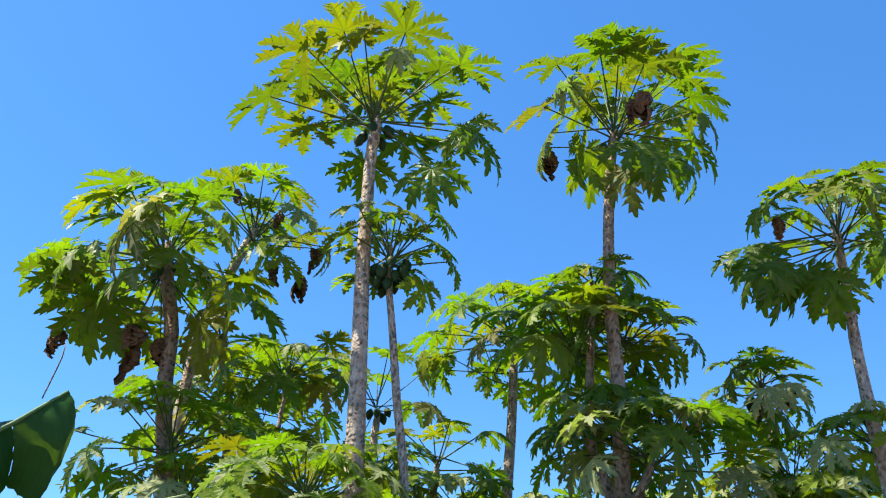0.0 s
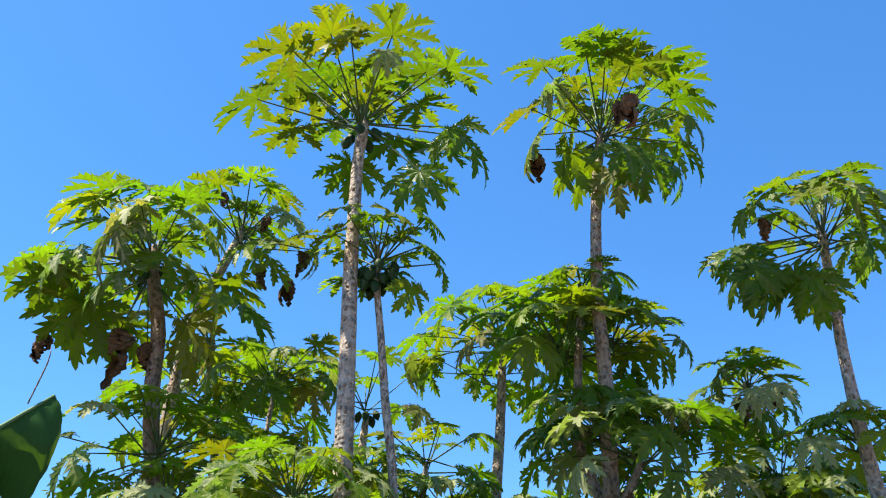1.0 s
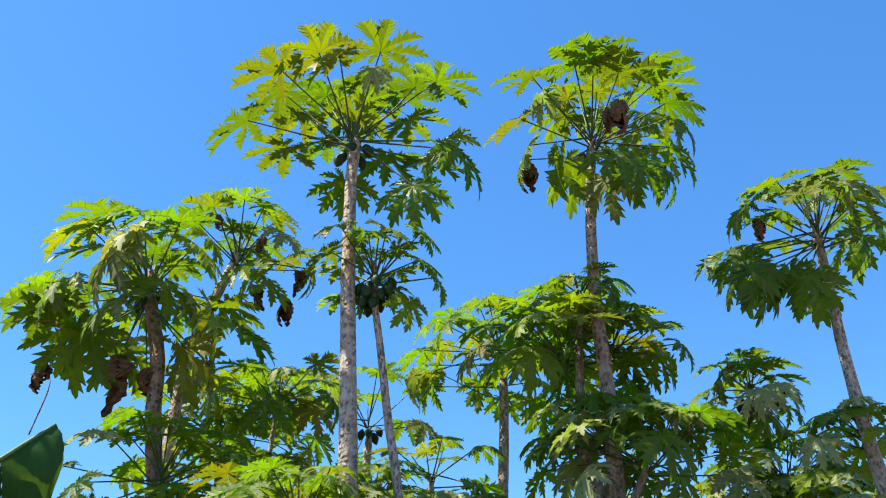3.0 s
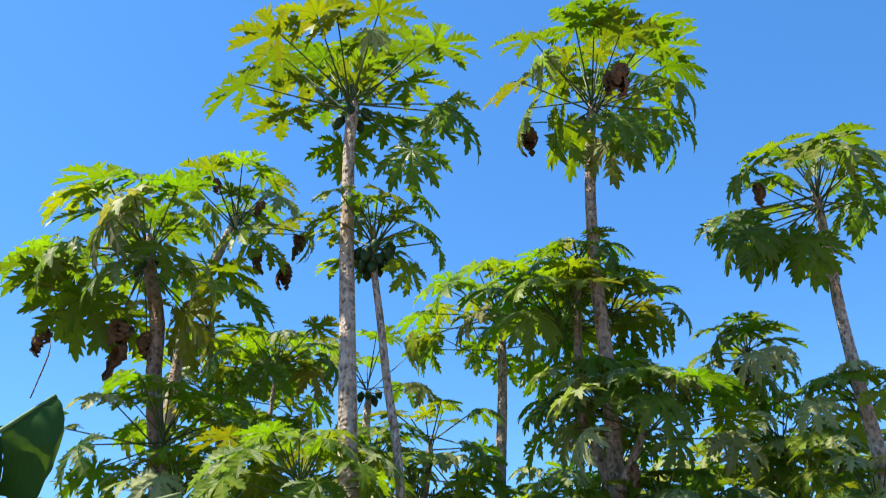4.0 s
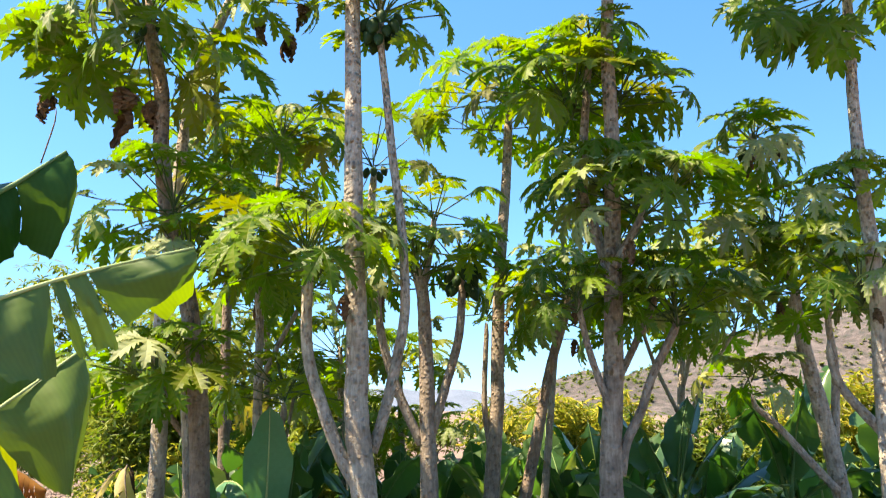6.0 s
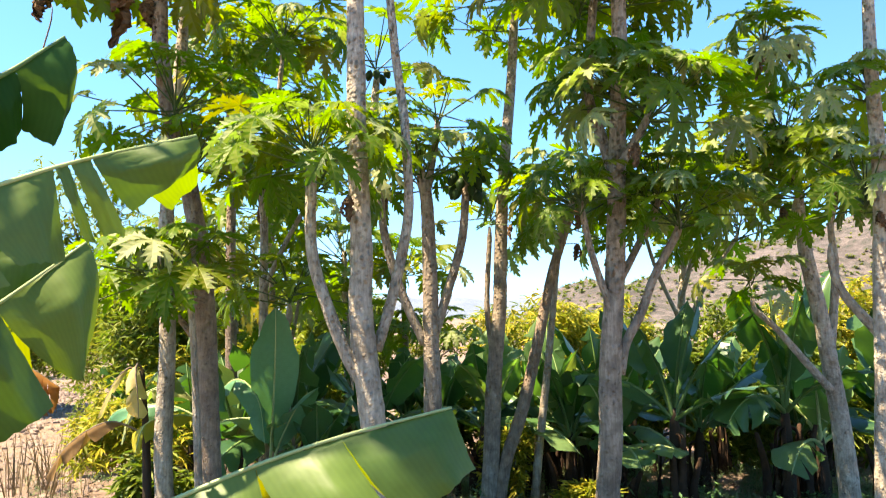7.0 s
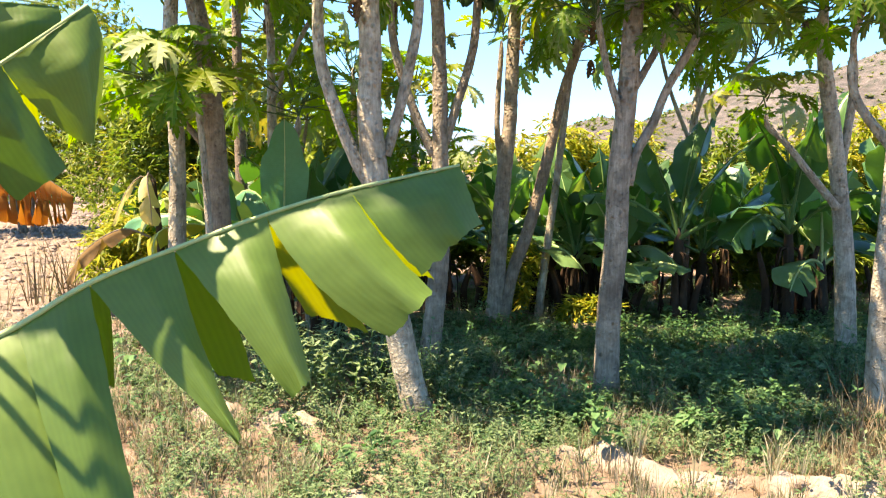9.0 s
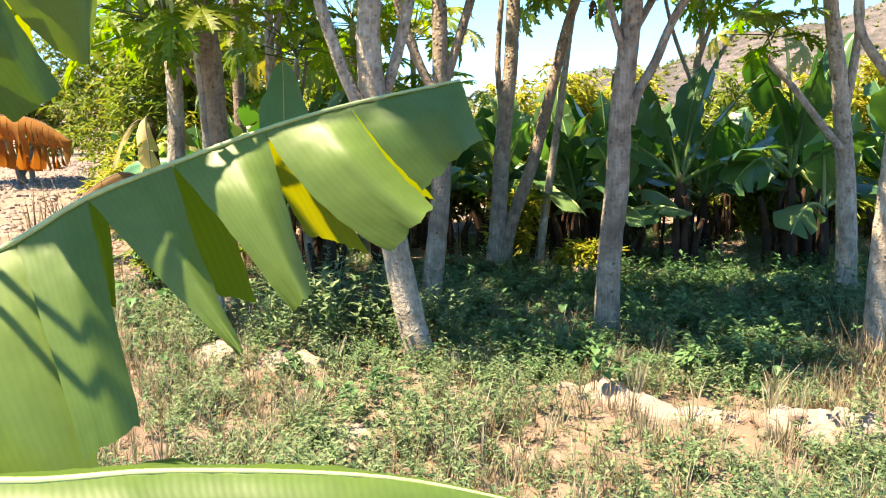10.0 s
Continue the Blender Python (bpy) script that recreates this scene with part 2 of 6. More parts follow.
def ground_material():
    m, nt, p, out = base_material("dry soil")
    vec = coords(nt)
    n0 = noise_of(nt, vec, 0.22, 4.0, 0.6)
    n1 = noise_of(nt, vec, 2.3, 6.0, 0.65)
    n2 = noise_of(nt, vec, 26.0, 5.0, 0.7)
    col = ramp(nt, n1, [(0.3, (0.125, 0.072, 0.054)), (0.55, (0.23, 0.15, 0.118)), (0.8, (0.36, 0.26, 0.215))])
    col = mixc(nt, ramp(nt, n0, [(0.4, (0, 0, 0)), (0.7, (0.3, 0.3, 0.3))]), col, (0.24, 0.21, 0.11))
    col = mixc(nt, 0.6, col, ramp(nt, n2, [(0.3, (0.45, 0.42, 0.4)), (0.7, (1, 1, 1))]), "MULTIPLY")
    bank = mixc(nt, 1.0, ramp(nt, attribute(nt, "vein"), [(0.3, (0, 0, 0)), (0.7, (1, 1, 1))]), ramp(nt, n2, [(0.25, (0.35, 0.35, 0.35)), (0.55, (1, 1, 1))]), "MULTIPLY")
    col = mixc(nt, bank, col, (0.30, 0.225, 0.185))
    nt.links.new(col, p.inputs["Base Color"])
    p.inputs["Roughness"].default_value = 0.95
    nt.links.new(bump(nt, n2, 0.8, 0.03), p.inputs["Normal"])
    return m


def hill_material(name, soil_a, soil_b, green, amount, size):
    m, nt, p, out = base_material(name)
    vec = coords(nt)
    n1 = noise_of(nt, vec, 0.035, 6.0, 0.65)
    n2 = noise_of(nt, vec, 0.8, 5.0, 0.75)
    col = ramp(nt, n1, [(0.35, soil_a), (0.65, soil_b)])
    col = mixc(nt, 0.6, col, ramp(nt, n2, [(0.35, (0.25, 0.23, 0.22)), (0.65, (1.3, 1.3, 1.3))]), "MULTIPLY")
    vo = node(nt, "ShaderNodeTexVoronoi", Scale=size)
    nt.links.new(vec, vo.inputs["Vector"])
    dots = ramp(nt, vo.outputs["Distance"], [(amount, (1, 1, 1)), (amount + 0.12, (0, 0, 0))])
    col = mixc(nt, mixc(nt, 1.0, dots, ramp(nt, n2, [(0.4, (0, 0, 0)), (0.6, (1, 1, 1))]), "MULTIPLY"), col, green)
    nt.links.new(col, p.inputs["Base Color"])
    p.inputs["Roughness"].default_value = 1.0
    nt.links.new(bump(nt, n2, 0.8, 1.2), p.inputs["Normal"])
    return m


M_GROUND = ground_material()
M_CLOD = plain_material("pale dry earth", [(0.3, (0.18, 0.13, 0.105)), (0.7, (0.33, 0.25, 0.21))], 7.0, 0.95, 55.0, 0.7, 0.02)
M_HILL = hill_material("stony hillside", (0.085, 0.067, 0.062), (0.155, 0.127, 0.12), (0.035, 0.038, 0.028), 0.42, 0.3)
# distance haze is mixed into the hill's blue tones
M_FAR = hill_material("distant hill with haze in its colour", (0.115, 0.15, 0.21), (0.15, 0.185, 0.25), (0.10, 0.135, 0.18), 0.2, 0.03)


# ---- mesh helpers ----
def mesh_of(name, verts, faces, material, vein=None, uvs=None, smooth=True):
    me = bpy.data.meshes.new(name)
    me.from_pydata([tuple(v) for v in verts], [], [tuple(f) for f in faces])
    me.materials.append(material)
    if smooth:
        me.polygons.foreach_set("use_smooth", [True] * len(me.polygons))
    if vein is not None:
        a = me.attributes.new("vein", "FLOAT", "POINT")
        a.data.foreach_set("value", np.asarray(vein, dtype=np.float32))
    if uvs is not None:
        layer = me.uv_layers.new(name="UVMap")
        idx = np.empty(len(me.loops), dtype=np.int32)
        me.loops.foreach_get("vertex_index", idx)
        layer.data.foreach_set("uv", np.asarray(uvs, dtype=np.float32)[idx].ravel())
    me.update()
    return me


def part(name, me, parent, m=None, label=""):
    ob = new(name, me)
    ob.parent = parent
    if m is not None:
        ob.matrix_basis = m
    return tagged(ob, label)


def spline(points, step):
    """A smooth run of (x, y, z, r) through control points, at about even steps."""
    P = np.array(points, dtype=float)
    P = np.vstack([2 * P[0] - P[1], P, 2 * P[-1] - P[-2]])
    out = []
    for i in range(1, len(P) - 2):
        n = max(2, int(np.linalg.norm(P[i + 1, :3] - P[i, :3]) / step))
        for k in range(n):
            t = k / n
            a, b, c, d = P[i - 1], P[i], P[i + 1], P[i + 2]
            out.append(0.5 * (2 * b + (c - a) * t + (2 * a - 5 * b + 4 * c - d) * t * t + (3 * b - a - 3 * c + d) * t ** 3))
    out.append(P[-2])
    return np.array(out)


def tube(name, path, sides, material, rough=0.0, seed=0, cap=True, ring=0.0, flare=0.0):
    """A tube along (x, y, z, r) with a little unevenness, UVs in metres along it."""
    rng = np.random.RandomState(seed)
    n = len(path)
    c, r = path[:, :3], path[:, 3].copy()
    tan = np.gradient(c, axis=0)
    tan /= np.linalg.norm(tan, axis=1)[:, None]
    ref = np.array([0.0, 1.0, 0.0]) if abs(tan[0][1]) < 0.9 else np.array([1.0, 0, 0])
    run = np.concatenate([[0], np.cumsum(np.linalg.norm(np.diff(c, axis=0), axis=1))])
    if flare:
        r *= 1 + flare * np.exp(-run / 0.10)
    verts, uvs, faces = [], [], []
    ph = rng.rand(4) * 6.28
    for i in range(n):
        s = np.cross(tan[i], ref)
        s /= np.linalg.norm(s)
        u = np.cross(s, tan[i])
        knob = 1 + ring * (0.5 * math.sin(run[i] * 95 + ph[0]) + 0.5 * math.sin(run[i] * 47 + ph[1]))
        for k in range(sides):
            a = 2 * math.pi * k / sides
            bend = 1 + rough * (math.sin(2 * a + 5 * run[i] + ph[2]) + math.sin(3 * a - 7 * run[i] + ph[3]) + 1.2 * (rng.rand() - 0.5))
            verts.append(c[i] + (s * math.cos(a) + u * math.sin(a)) * r[i] * knob * bend)
            uvs.append((min(k, sides - k) / sides * 2, run[i]))
    for i in range(n - 1):
        for k in range(sides):
            k2 = (k + 1) % sides
            faces.append((i * sides + k, i * sides + k2, (i + 1) * sides + k2, (i + 1) * sides + k))
    if cap:
        faces.append(tuple(range((n - 1) * sides, n * sides)))
        faces.append(tuple(reversed(range(sides))))
    return mesh_of(name, verts, faces, material, uvs=uvs)


# ---- papaya ----
LOBES = ((0, 1.0), (37, 0.94), (-37, 0.94), (75, 0.82), (-75, 0.82), (113, 0.62), (-113, 0.62), (150, 0.40), (-150, 0.40))
MID = (0.14, 0.24, 0.34, 0.40, 0.48, 0.54, 0.65, 0.69, 0.80, 0.85, 0.92)
EDGE = ((0.30, 0.062), (0.47, 0.165), (0.43, 0.085), (0.63, 0.225), (0.57, 0.095), (0.79, 0.215), (0.72, 0.09), (0.92, 0.15), (0.86, 0.065), (0.965, 0.05))


def papaya_blade(name, seed, droop, fold, curl, material, web=0.31, broad=1.0):
    """A deeply lobed papaya blade: stalk joint at the origin, tip along +y, upper side +z, one unit long."""
    rng = np.random.RandomState(seed)
    verts, vein, faces = [(0, 0, 0)], [1.0], []
    ang = sorted(LOBES, key=lambda q: q[0])
    ang = [(a + rng.uniform(-6, 6), l * rng.uniform(0.9, 1.1)) for a, l in ang]
    webs = []
    for i in range(len(ang) - 1):
        a = radians((ang[i][0] + ang[i + 1][0]) / 2)
        r = web * min(1, 0.4 + 0.6 * min(ang[i][1], ang[i + 1][1])) * rng.uniform(0.9, 1.15)
        webs.append((r * math.sin(a), r * math.cos(a)))
    a = radians(ang[0][0] - 18)
    webs.insert(0, (0.12 * math.sin(a), 0.12 * math.cos(a)))
    a = radians(ang[-1][0] + 18)
    webs.append((0.12 * math.sin(a), 0.12 * math.cos(a)))

    def add(x, y, v, extra):
        r2 = x * x + y * y
        r = math.sqrt(r2)
        # a lateral arch and a drooping run outwards
        z = -droop * r2 * (1 + 0.5 * r) + extra
        k = 1 / (1 + 0.55 * droop * r2)
        verts.append((x * k, y * k, z))
        vein.append(v)
        return len(verts) - 1

    wv = [add(x, y, 0.0, 0.02 * rng.uniform(-1, 1) + fold * 0.08) for x, y in webs]
    for li, (deg, ln) in enumerate(ang):
        a = radians(deg)
        d = np.array((math.sin(a), math.cos(a)))
        s = np.array((math.cos(a), -math.sin(a)))
        tw = rng.uniform(-1, 1) * curl
        sag = rng.uniform(0, 1) * curl * 0.8
        mid = []
        for u in MID:
            q = d * u * ln
            mid.append(add(q[0], q[1], 1.0, -sag * u * u))
        tipq = d * ln
        tip = add(tipq[0], tipq[1], 1.0, -sag * 1.1)
        for side in (-1, 1):
            row = [wv[li] if side < 0 else wv[li + 1]]
            for ei, (u, v) in enumerate(EDGE):
                uu, vv = u + rng.uniform(-0.025, 0.025), v * broad * rng.uniform(0.8, 1.25)
                q = (d * uu + s * vv * side) * ln
                row.append(add(q[0], q[1], 0.96 if ei in (1, 3, 5, 7) else 0.0, fold * vv * ln + tw * side * vv - sag * uu * uu + rng.uniform(-0.012, 0.012)))
            tri = (0, mid[0], row[0])
            faces.append(tri if side > 0 else tri[::-1])
            for k in range(len(row) - 1):
                f = (mid[k], mid[k + 1], row[k + 1], row[k])
                faces.append(f if side > 0 else f[::-1])
            f = (mid[-1], tip, row[-1])
            faces.append(f if side > 0 else f[::-1])
    return mesh_of(name, verts, faces, material, vein=vein, smooth=False)


def withered_blade(name, seed):
    """A dead blade that hangs along -z, one unit long: narrow shrivelled lobes, curled and ragged."""
    rng = np.random.RandomState(seed)
    verts, faces = [], []
    for lobe in range(6):
        a0 = lobe * 6.28 / 6 + rng.uniform(-0.7, 0.7)
        ln, off = rng.uniform(0.35, 1.05), len(verts)
        out, hook = rng.uniform(0.05, 0.34), rng.uniform(-0.2, 0.9)
        n = 11
        for i in range(n):
            t = i / (n - 1)
            rad = out * math.sin(math.pi * (t * 0.75)) - hook * max(0, t - 0.7) * 0.6
            ang = a0 + 0.5 * math.sin(3 * t + lobe)
            c = np.array((rad * math.cos(ang), rad * math.sin(ang), -ln * (t - hook * 0.45 * max(0, t - 0.6))))
            w = (0.035 + 0.12 * math.sin(math.pi * t ** 0.8)) * (1.25 if i % 2 else 0.6) * rng.uniform(0.7, 1.2)
            s = np.array((-math.sin(ang), math.cos(ang), 0))
            o = np.array((math.cos(ang), math.sin(ang), 0))
            for k, dp in ((-1, -0.6), (-0.4, 0.25), (0, 0.0), (0.4, 0.3), (1, -0.5)):
                verts.append(c + s * w * k + o * w * dp + rng.uniform(-0.012, 0.012, 3))
        for i in range(n - 1):
            for k in range(4):
                q = off + i * 5 + k
                faces.append((q, q + 1, q + 6, q + 5))
    return mesh_of(name, verts, faces, M_DEAD, smooth=False)


def stalk_mesh(name, bend):
    """A unit-long leaf stalk along +x that sags a little."""
    pts = np.array([(t, 0, bend * (t * t - t) * 4, 1.0 - 0.45 * t) for t in np.linspace(0, 1, 7)])
    pts[:, 3] *= 0.5
    # the radius is one half: scaled across when placed
    verts, faces = [], []
    for i, (x, y, z, r) in enumerate(pts):
        for k in range(6):
            a = k * math.pi / 3
            verts.append((x, r * math.cos(a), r * math.sin(a), ))
    verts = [(v[0], v[1], v[2]) for v in verts]
    for i in range(6):
        for k in range(6):
            faces.append((i * 6 + k, i * 6 + (k + 1) % 6, i * 6 + 6 + (k + 1) % 6, i * 6 + 6 + k))
    return mesh_of(name, verts, faces, M_PETIOLE)


SHAPES = ((0.06, 0.38, 0.14), (0.12, 0.45, 0.20), (0.20, 0.34, 0.22), (0.09, 0.50, 0.18), (0.16, -0.30, 0.20))
LIMP = ((0.24, 0.34, 0.26), (0.36, 0.40, 0.30), (0.30, -0.25, 0.32), (0.20, 0.45, 0.24))


def blades(shapes, seed, material, web, broad=1.0):
    return [papaya_blade("leaf", seed + i, dr, fo, cu, material, web + 0.03 * (i % 3), broad) for i, (dr, fo, cu) in enumerate(shapes)]


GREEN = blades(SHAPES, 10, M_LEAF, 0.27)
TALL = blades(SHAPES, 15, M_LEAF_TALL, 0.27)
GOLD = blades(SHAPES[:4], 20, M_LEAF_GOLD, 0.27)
DARK = blades(LIMP, 30, M_LEAF_SHADE, 0.28)
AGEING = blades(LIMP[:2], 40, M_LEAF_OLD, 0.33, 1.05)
SHEEN = blades(LIMP[:2], 60, M_LEAF_SHEEN, 0.32, 1.05)
WITHERED = [withered_blade("withered_leaf", 50 + i) for i in range(4)]
STALK = stalk_mesh("petiole", 0.0)


def papaya(label):
    ob = new("papaya_tree")
    return tagged(ob, label, "tree", "papaya grove")


def stem(tree, name, pts, bark=None):
    P = [(x, y, z, r * ((1.04 - 0.05 * min(4.0, max(0.0, z - 0.8))) if name == "trunk" else 0.78)) for x, y, z, r in pts]
    x, y, z, r = P[-1]
    P.append((x, y, z + 0.10, r * 0.35))
    if bark is None:
        bark = M_BARK_BROWN if "brown" in tree["label"] else M_BARK_MID if "dusky" in tree["label"] else M_BARK
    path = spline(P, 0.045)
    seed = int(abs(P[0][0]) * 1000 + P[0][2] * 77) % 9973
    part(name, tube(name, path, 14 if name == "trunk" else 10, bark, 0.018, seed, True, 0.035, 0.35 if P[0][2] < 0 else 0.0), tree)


def basis(x, y, z):
    return Matrix((x, y, z)).transposed().to_4x4()


def leaf_on(tree, rng, hub, az, el, ln, size, me, tilt, yaw=0.0, roll=16.0):
    """One leaf: a stalk from the hub (turn, rise, length) and its blade, tilted down and turned aside from the stalk's way."""
    a, e = radians(az), radians(el)
    d = Vector((math.cos(a) * math.cos(e), math.sin(a) * math.cos(e), math.sin(e)))
    hub = Vector(hub)
    dead = me in WITHERED
    start = hub + Vector((0, 0, rng.uniform(-0.10, 0.06) if not dead else -0.12))
    end = hub + d * ln
    way = end - start
    reach = way.length
    way.normalize()
    side = way.cross(Vector((0, 0, 1)))
    if side.length < 0.05:
        side = Vector((1, 0, 0))
    side.normalize()
    thick = 0.011 + 0.011 * size
    m = basis(way, side, way.cross(side)) @ Matrix.Diagonal((reach, thick, thick, 1))
    m.translation = start
    part("petiole", STALK, tree, m)
    if dead:
        m = pose(*end, rng.uniform(-12, 12), rng.uniform(-12, 12), rng.uniform(0, 360)) @ Matrix.Scale(size * 1.1, 4)
        part("withered_leaf", me, tree, m, "shrivelled brown leaf")
        return
    b, t = radians(az + yaw), radians(tilt)
    flat = Vector((math.cos(b), math.sin(b), 0))
    yv = (flat * math.cos(t) - Vector((0, 0, 1)) * math.sin(t)).normalized()
    xv = yv.cross(flat * math.sin(t) + Vector((0, 0, 1)) * math.cos(t)).normalized()
    m = basis(xv, yv, xv.cross(yv)) @ pose(0, 0, 0, 0, rng.uniform(-roll, roll), 0) @ Matrix.Scale(size, 4)
    m.translation = end
    part("leaf", me, tree, m)


def crown(tree, hub, green=(), young=(), gold=(), dark=(), sunlit=(), ageing=(), withered=()):
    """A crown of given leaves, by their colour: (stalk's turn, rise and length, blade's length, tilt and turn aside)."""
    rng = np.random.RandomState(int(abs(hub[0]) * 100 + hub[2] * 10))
    # young: the brighter copy of green, to lighten leaves that came out dim
    for meshes, rows in ((TALL, green), (GREEN, young), (GOLD, gold), (DARK, dark), (SHEEN, sunlit), (AGEING, ageing), (WITHERED, withered)):
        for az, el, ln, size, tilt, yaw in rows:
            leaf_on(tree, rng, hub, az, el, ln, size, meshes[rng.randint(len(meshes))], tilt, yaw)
    # the tuft of youngest leaves in the middle
    size = float(np.mean([q[3] for q in (*green, *young)]))
    for i in range(6):
        leaf_on(tree, rng, hub, 60 * i + rng.uniform(-20, 20), rng.uniform(45, 80), size * rng.uniform(0.5, 1.1), size * rng.uniform(0.4, 0.65), TALL[rng.randint(5)], rng.uniform(-50, -10))


def crown_auto(tree, hub, radius, count, seed, dead):
    """A spiral crown: young leaves upright in the middle, old ones drooping, the oldest withered."""
    rng = np.random.RandomState(seed)
    dead = dead // 2
    count = int(count * (1.9 if hub[1] < 6 else 1.6))
    size = min(0.30, max(0.20, radius * 0.42))
    reach = max(0.2, radius - 0.5 * size)
    for i in range(count + dead):
        age = i / max(1, count - 1)
        az = i * 137.5 + rng.uniform(-15, 15) + seed * 40
        if i >= count:
            leaf_on(tree, rng, hub, az, rng.uniform(-50, -20), reach * rng.uniform(0.5, 0.8), size * 0.62, WITHERED[rng.randint(len(WITHERED))], 0)
            continue
        el = 74 - 86 * age + rng.uniform(-8, 8)
        ln = reach * (0.55 + 0.55 * min(1, age * 1.6)) * rng.uniform(0.85, 1.12)
        pick = rng.rand()
        if age < 0.14:
            meshes, tilt = GREEN, rng.uniform(-35, 0)
        elif age > 0.80:
            meshes, tilt = AGEING if pick < 0.12 else SHEEN if pick < (0.3 if hub[2] < 3.3 else 0.18) else GREEN if pick > 0.7 else DARK, rng.uniform(38, 66)
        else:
            # low and right-hand crowns get more leaves with painted sheen, to brighten them
            meshes, tilt = GOLD if pick < 0.16 else DARK if pick < 0.28 else SHEEN if pick < (0.66 if hub[0] > 2.2 else 0.52 if hub[2] < 3.3 else 0.31) else GREEN, 24 - 0.55 * el + rng.uniform(-14, 14)
        leaf_on(tree, rng, hub, az, el, ln, size * (0.7 + 0.4 * min(1, 1.7 * age)), meshes[rng.randint(len(meshes))], tilt, rng.uniform(-22, 22))


def fruit_mesh():
    verts, faces = [], []
    n, k = 9, 10
    for i in range(n):
        t = i / (n - 1)
        r = 0.5 * math.sin(math.pi * (0.04 + 0.92 * t ** 0.85)) * (0.85 + 0.25 * t)
        for j in range(k):
            a = 2 * math.pi * j / k
            rr = r * (1 + 0.05 * math.cos(5 * a))
            verts.append((rr * math.cos(a), rr * math.sin(a), -1.5 * t))
    for i in range(n - 1):
        for j in range(k):
            faces.append((i * k + j, i * k + (j + 1) % k, (i + 1) * k + (j + 1) % k, (i + 1) * k + j))
    faces.append(tuple(range(k)))
    faces.append(tuple(range(n * k - k, n * k))[::-1])
    return mesh_of("fruit", verts, faces, M_FRUIT)


FRUIT = fruit_mesh()


def fruits(tree, hub, count, seed):
    rng = np.random.RandomState(seed)
    for i in range(count):
        az = i * 137.5
        drop = 0.01 + 0.17 * (i / max(8, count)) + rng.uniform(0, 0.03)
        rad = 0.055 + (0.035 if count > 8 else 0.03) * (1 - i / max(8, count))
        s = rng.uniform(0.062, 0.09)
        m = pose(hub[0] + rad * math.cos(radians(az)), hub[1] + rad * math.sin(radians(az)), hub[2] - drop) @ Matrix.Rotation(radians(az), 4, "Z") @ Matrix.Rotation(radians(-22), 4, "Y") @ Matrix.Scale(s, 4)
        part("fruit", FRUIT, tree, m)


# ---- banana ----
def banana_blade(name, rib, width, side, droop, tears, lean, seed, material, cells=0.05, pinch=0.5, across=6, strips=None):
    """Half a banana blade on one side of a rib (points x, y, z), cut into strips at the tears (shares of the length)."""
    rng = np.random.RandomState(seed)
    R = np.array(rib)
    run = np.concatenate([[0], np.cumsum(np.linalg.norm(np.diff(R, axis=0), axis=1))])
    L = run[-1]

    def at(s):
        return np.array([np.interp(s * L, run, R[:, i]) for i in range(3)])

    cuts = [0.0] + sorted(tears) + [1.0]
    verts, faces, vein, uvs = [], [], [], []
    for si, (s0, s1) in enumerate(zip(cuts[:-1], cuts[1:])):
        n = max(2, int((s1 - s0) * L / cells))
        off = len(verts)
        dr = droop + rng.uniform(-9, 9)
        pin = pinch * rng.uniform(0.6, 1.2) if tears else 0.0
        aim = s0 + (s1 - s0) * rng.uniform(0.35, 0.8)
        twist = rng.uniform(-14, 14)
        slant, long, sharp = lean, None, 2.2
        if strips:
            long, dr, slant, pin, aim = strips[si]
            aim, sharp, twist = s0 + (s1 - s0) * aim, 7.0, twist * 0.5
        for i in range(n + 1):
            s = s0 + (s1 - s0) * i / n
            p = at(s)
            tn = at(min(1, s + 0.02)) - at(max(0, s - 0.02))
            tn /= np.linalg.norm(tn)
            lat = np.cross(tn, (0, 0, 1.0)) * side
            lat /= np.linalg.norm(lat) + 1e-9
            w = width * max(0.0, math.sin(math.pi * min(1.0, max(0.0, s - 0.19) / 0.81) ** 1.1)) ** 0.6
            ww = (i / n - 0.5) * 2
            if long is not None:
                w = long * (1 - 0.10 * ww * ww)
            for j in range(across + 1):
                t = j / across
                sag = radians(dr * min(1.0, t * sharp) + 10 * t + twist * ww * t + (0 if strips else 9 * t * math.sin(s * L * 17 + seed)))
                sp = s + (aim - s) * pin * (t if strips else t ** 1.6)
                q = at(min(1, sp))
                d = lat * math.cos(sag) - np.array((0, 0, 1.0)) * math.sin(sag)
                d = d + tn * slant * (0.4 + 0.6 * t)
                q = q + d * w * t + rng.uniform(-1, 1, 3) * 0.002
                verts.append(q)
                vein.append(1.0 if j == 0 else 0.0)
                uvs.append((s * L, t))
        for i in range(n):
            for j in range(across):
                a = off + i * (across + 1) + j
                f = (a, a + 1, a + across + 2, a + across + 1)
                faces.append(f if side > 0 else f[::-1])
    return mesh_of(name, verts, faces, material, vein=vein, uvs=uvs)


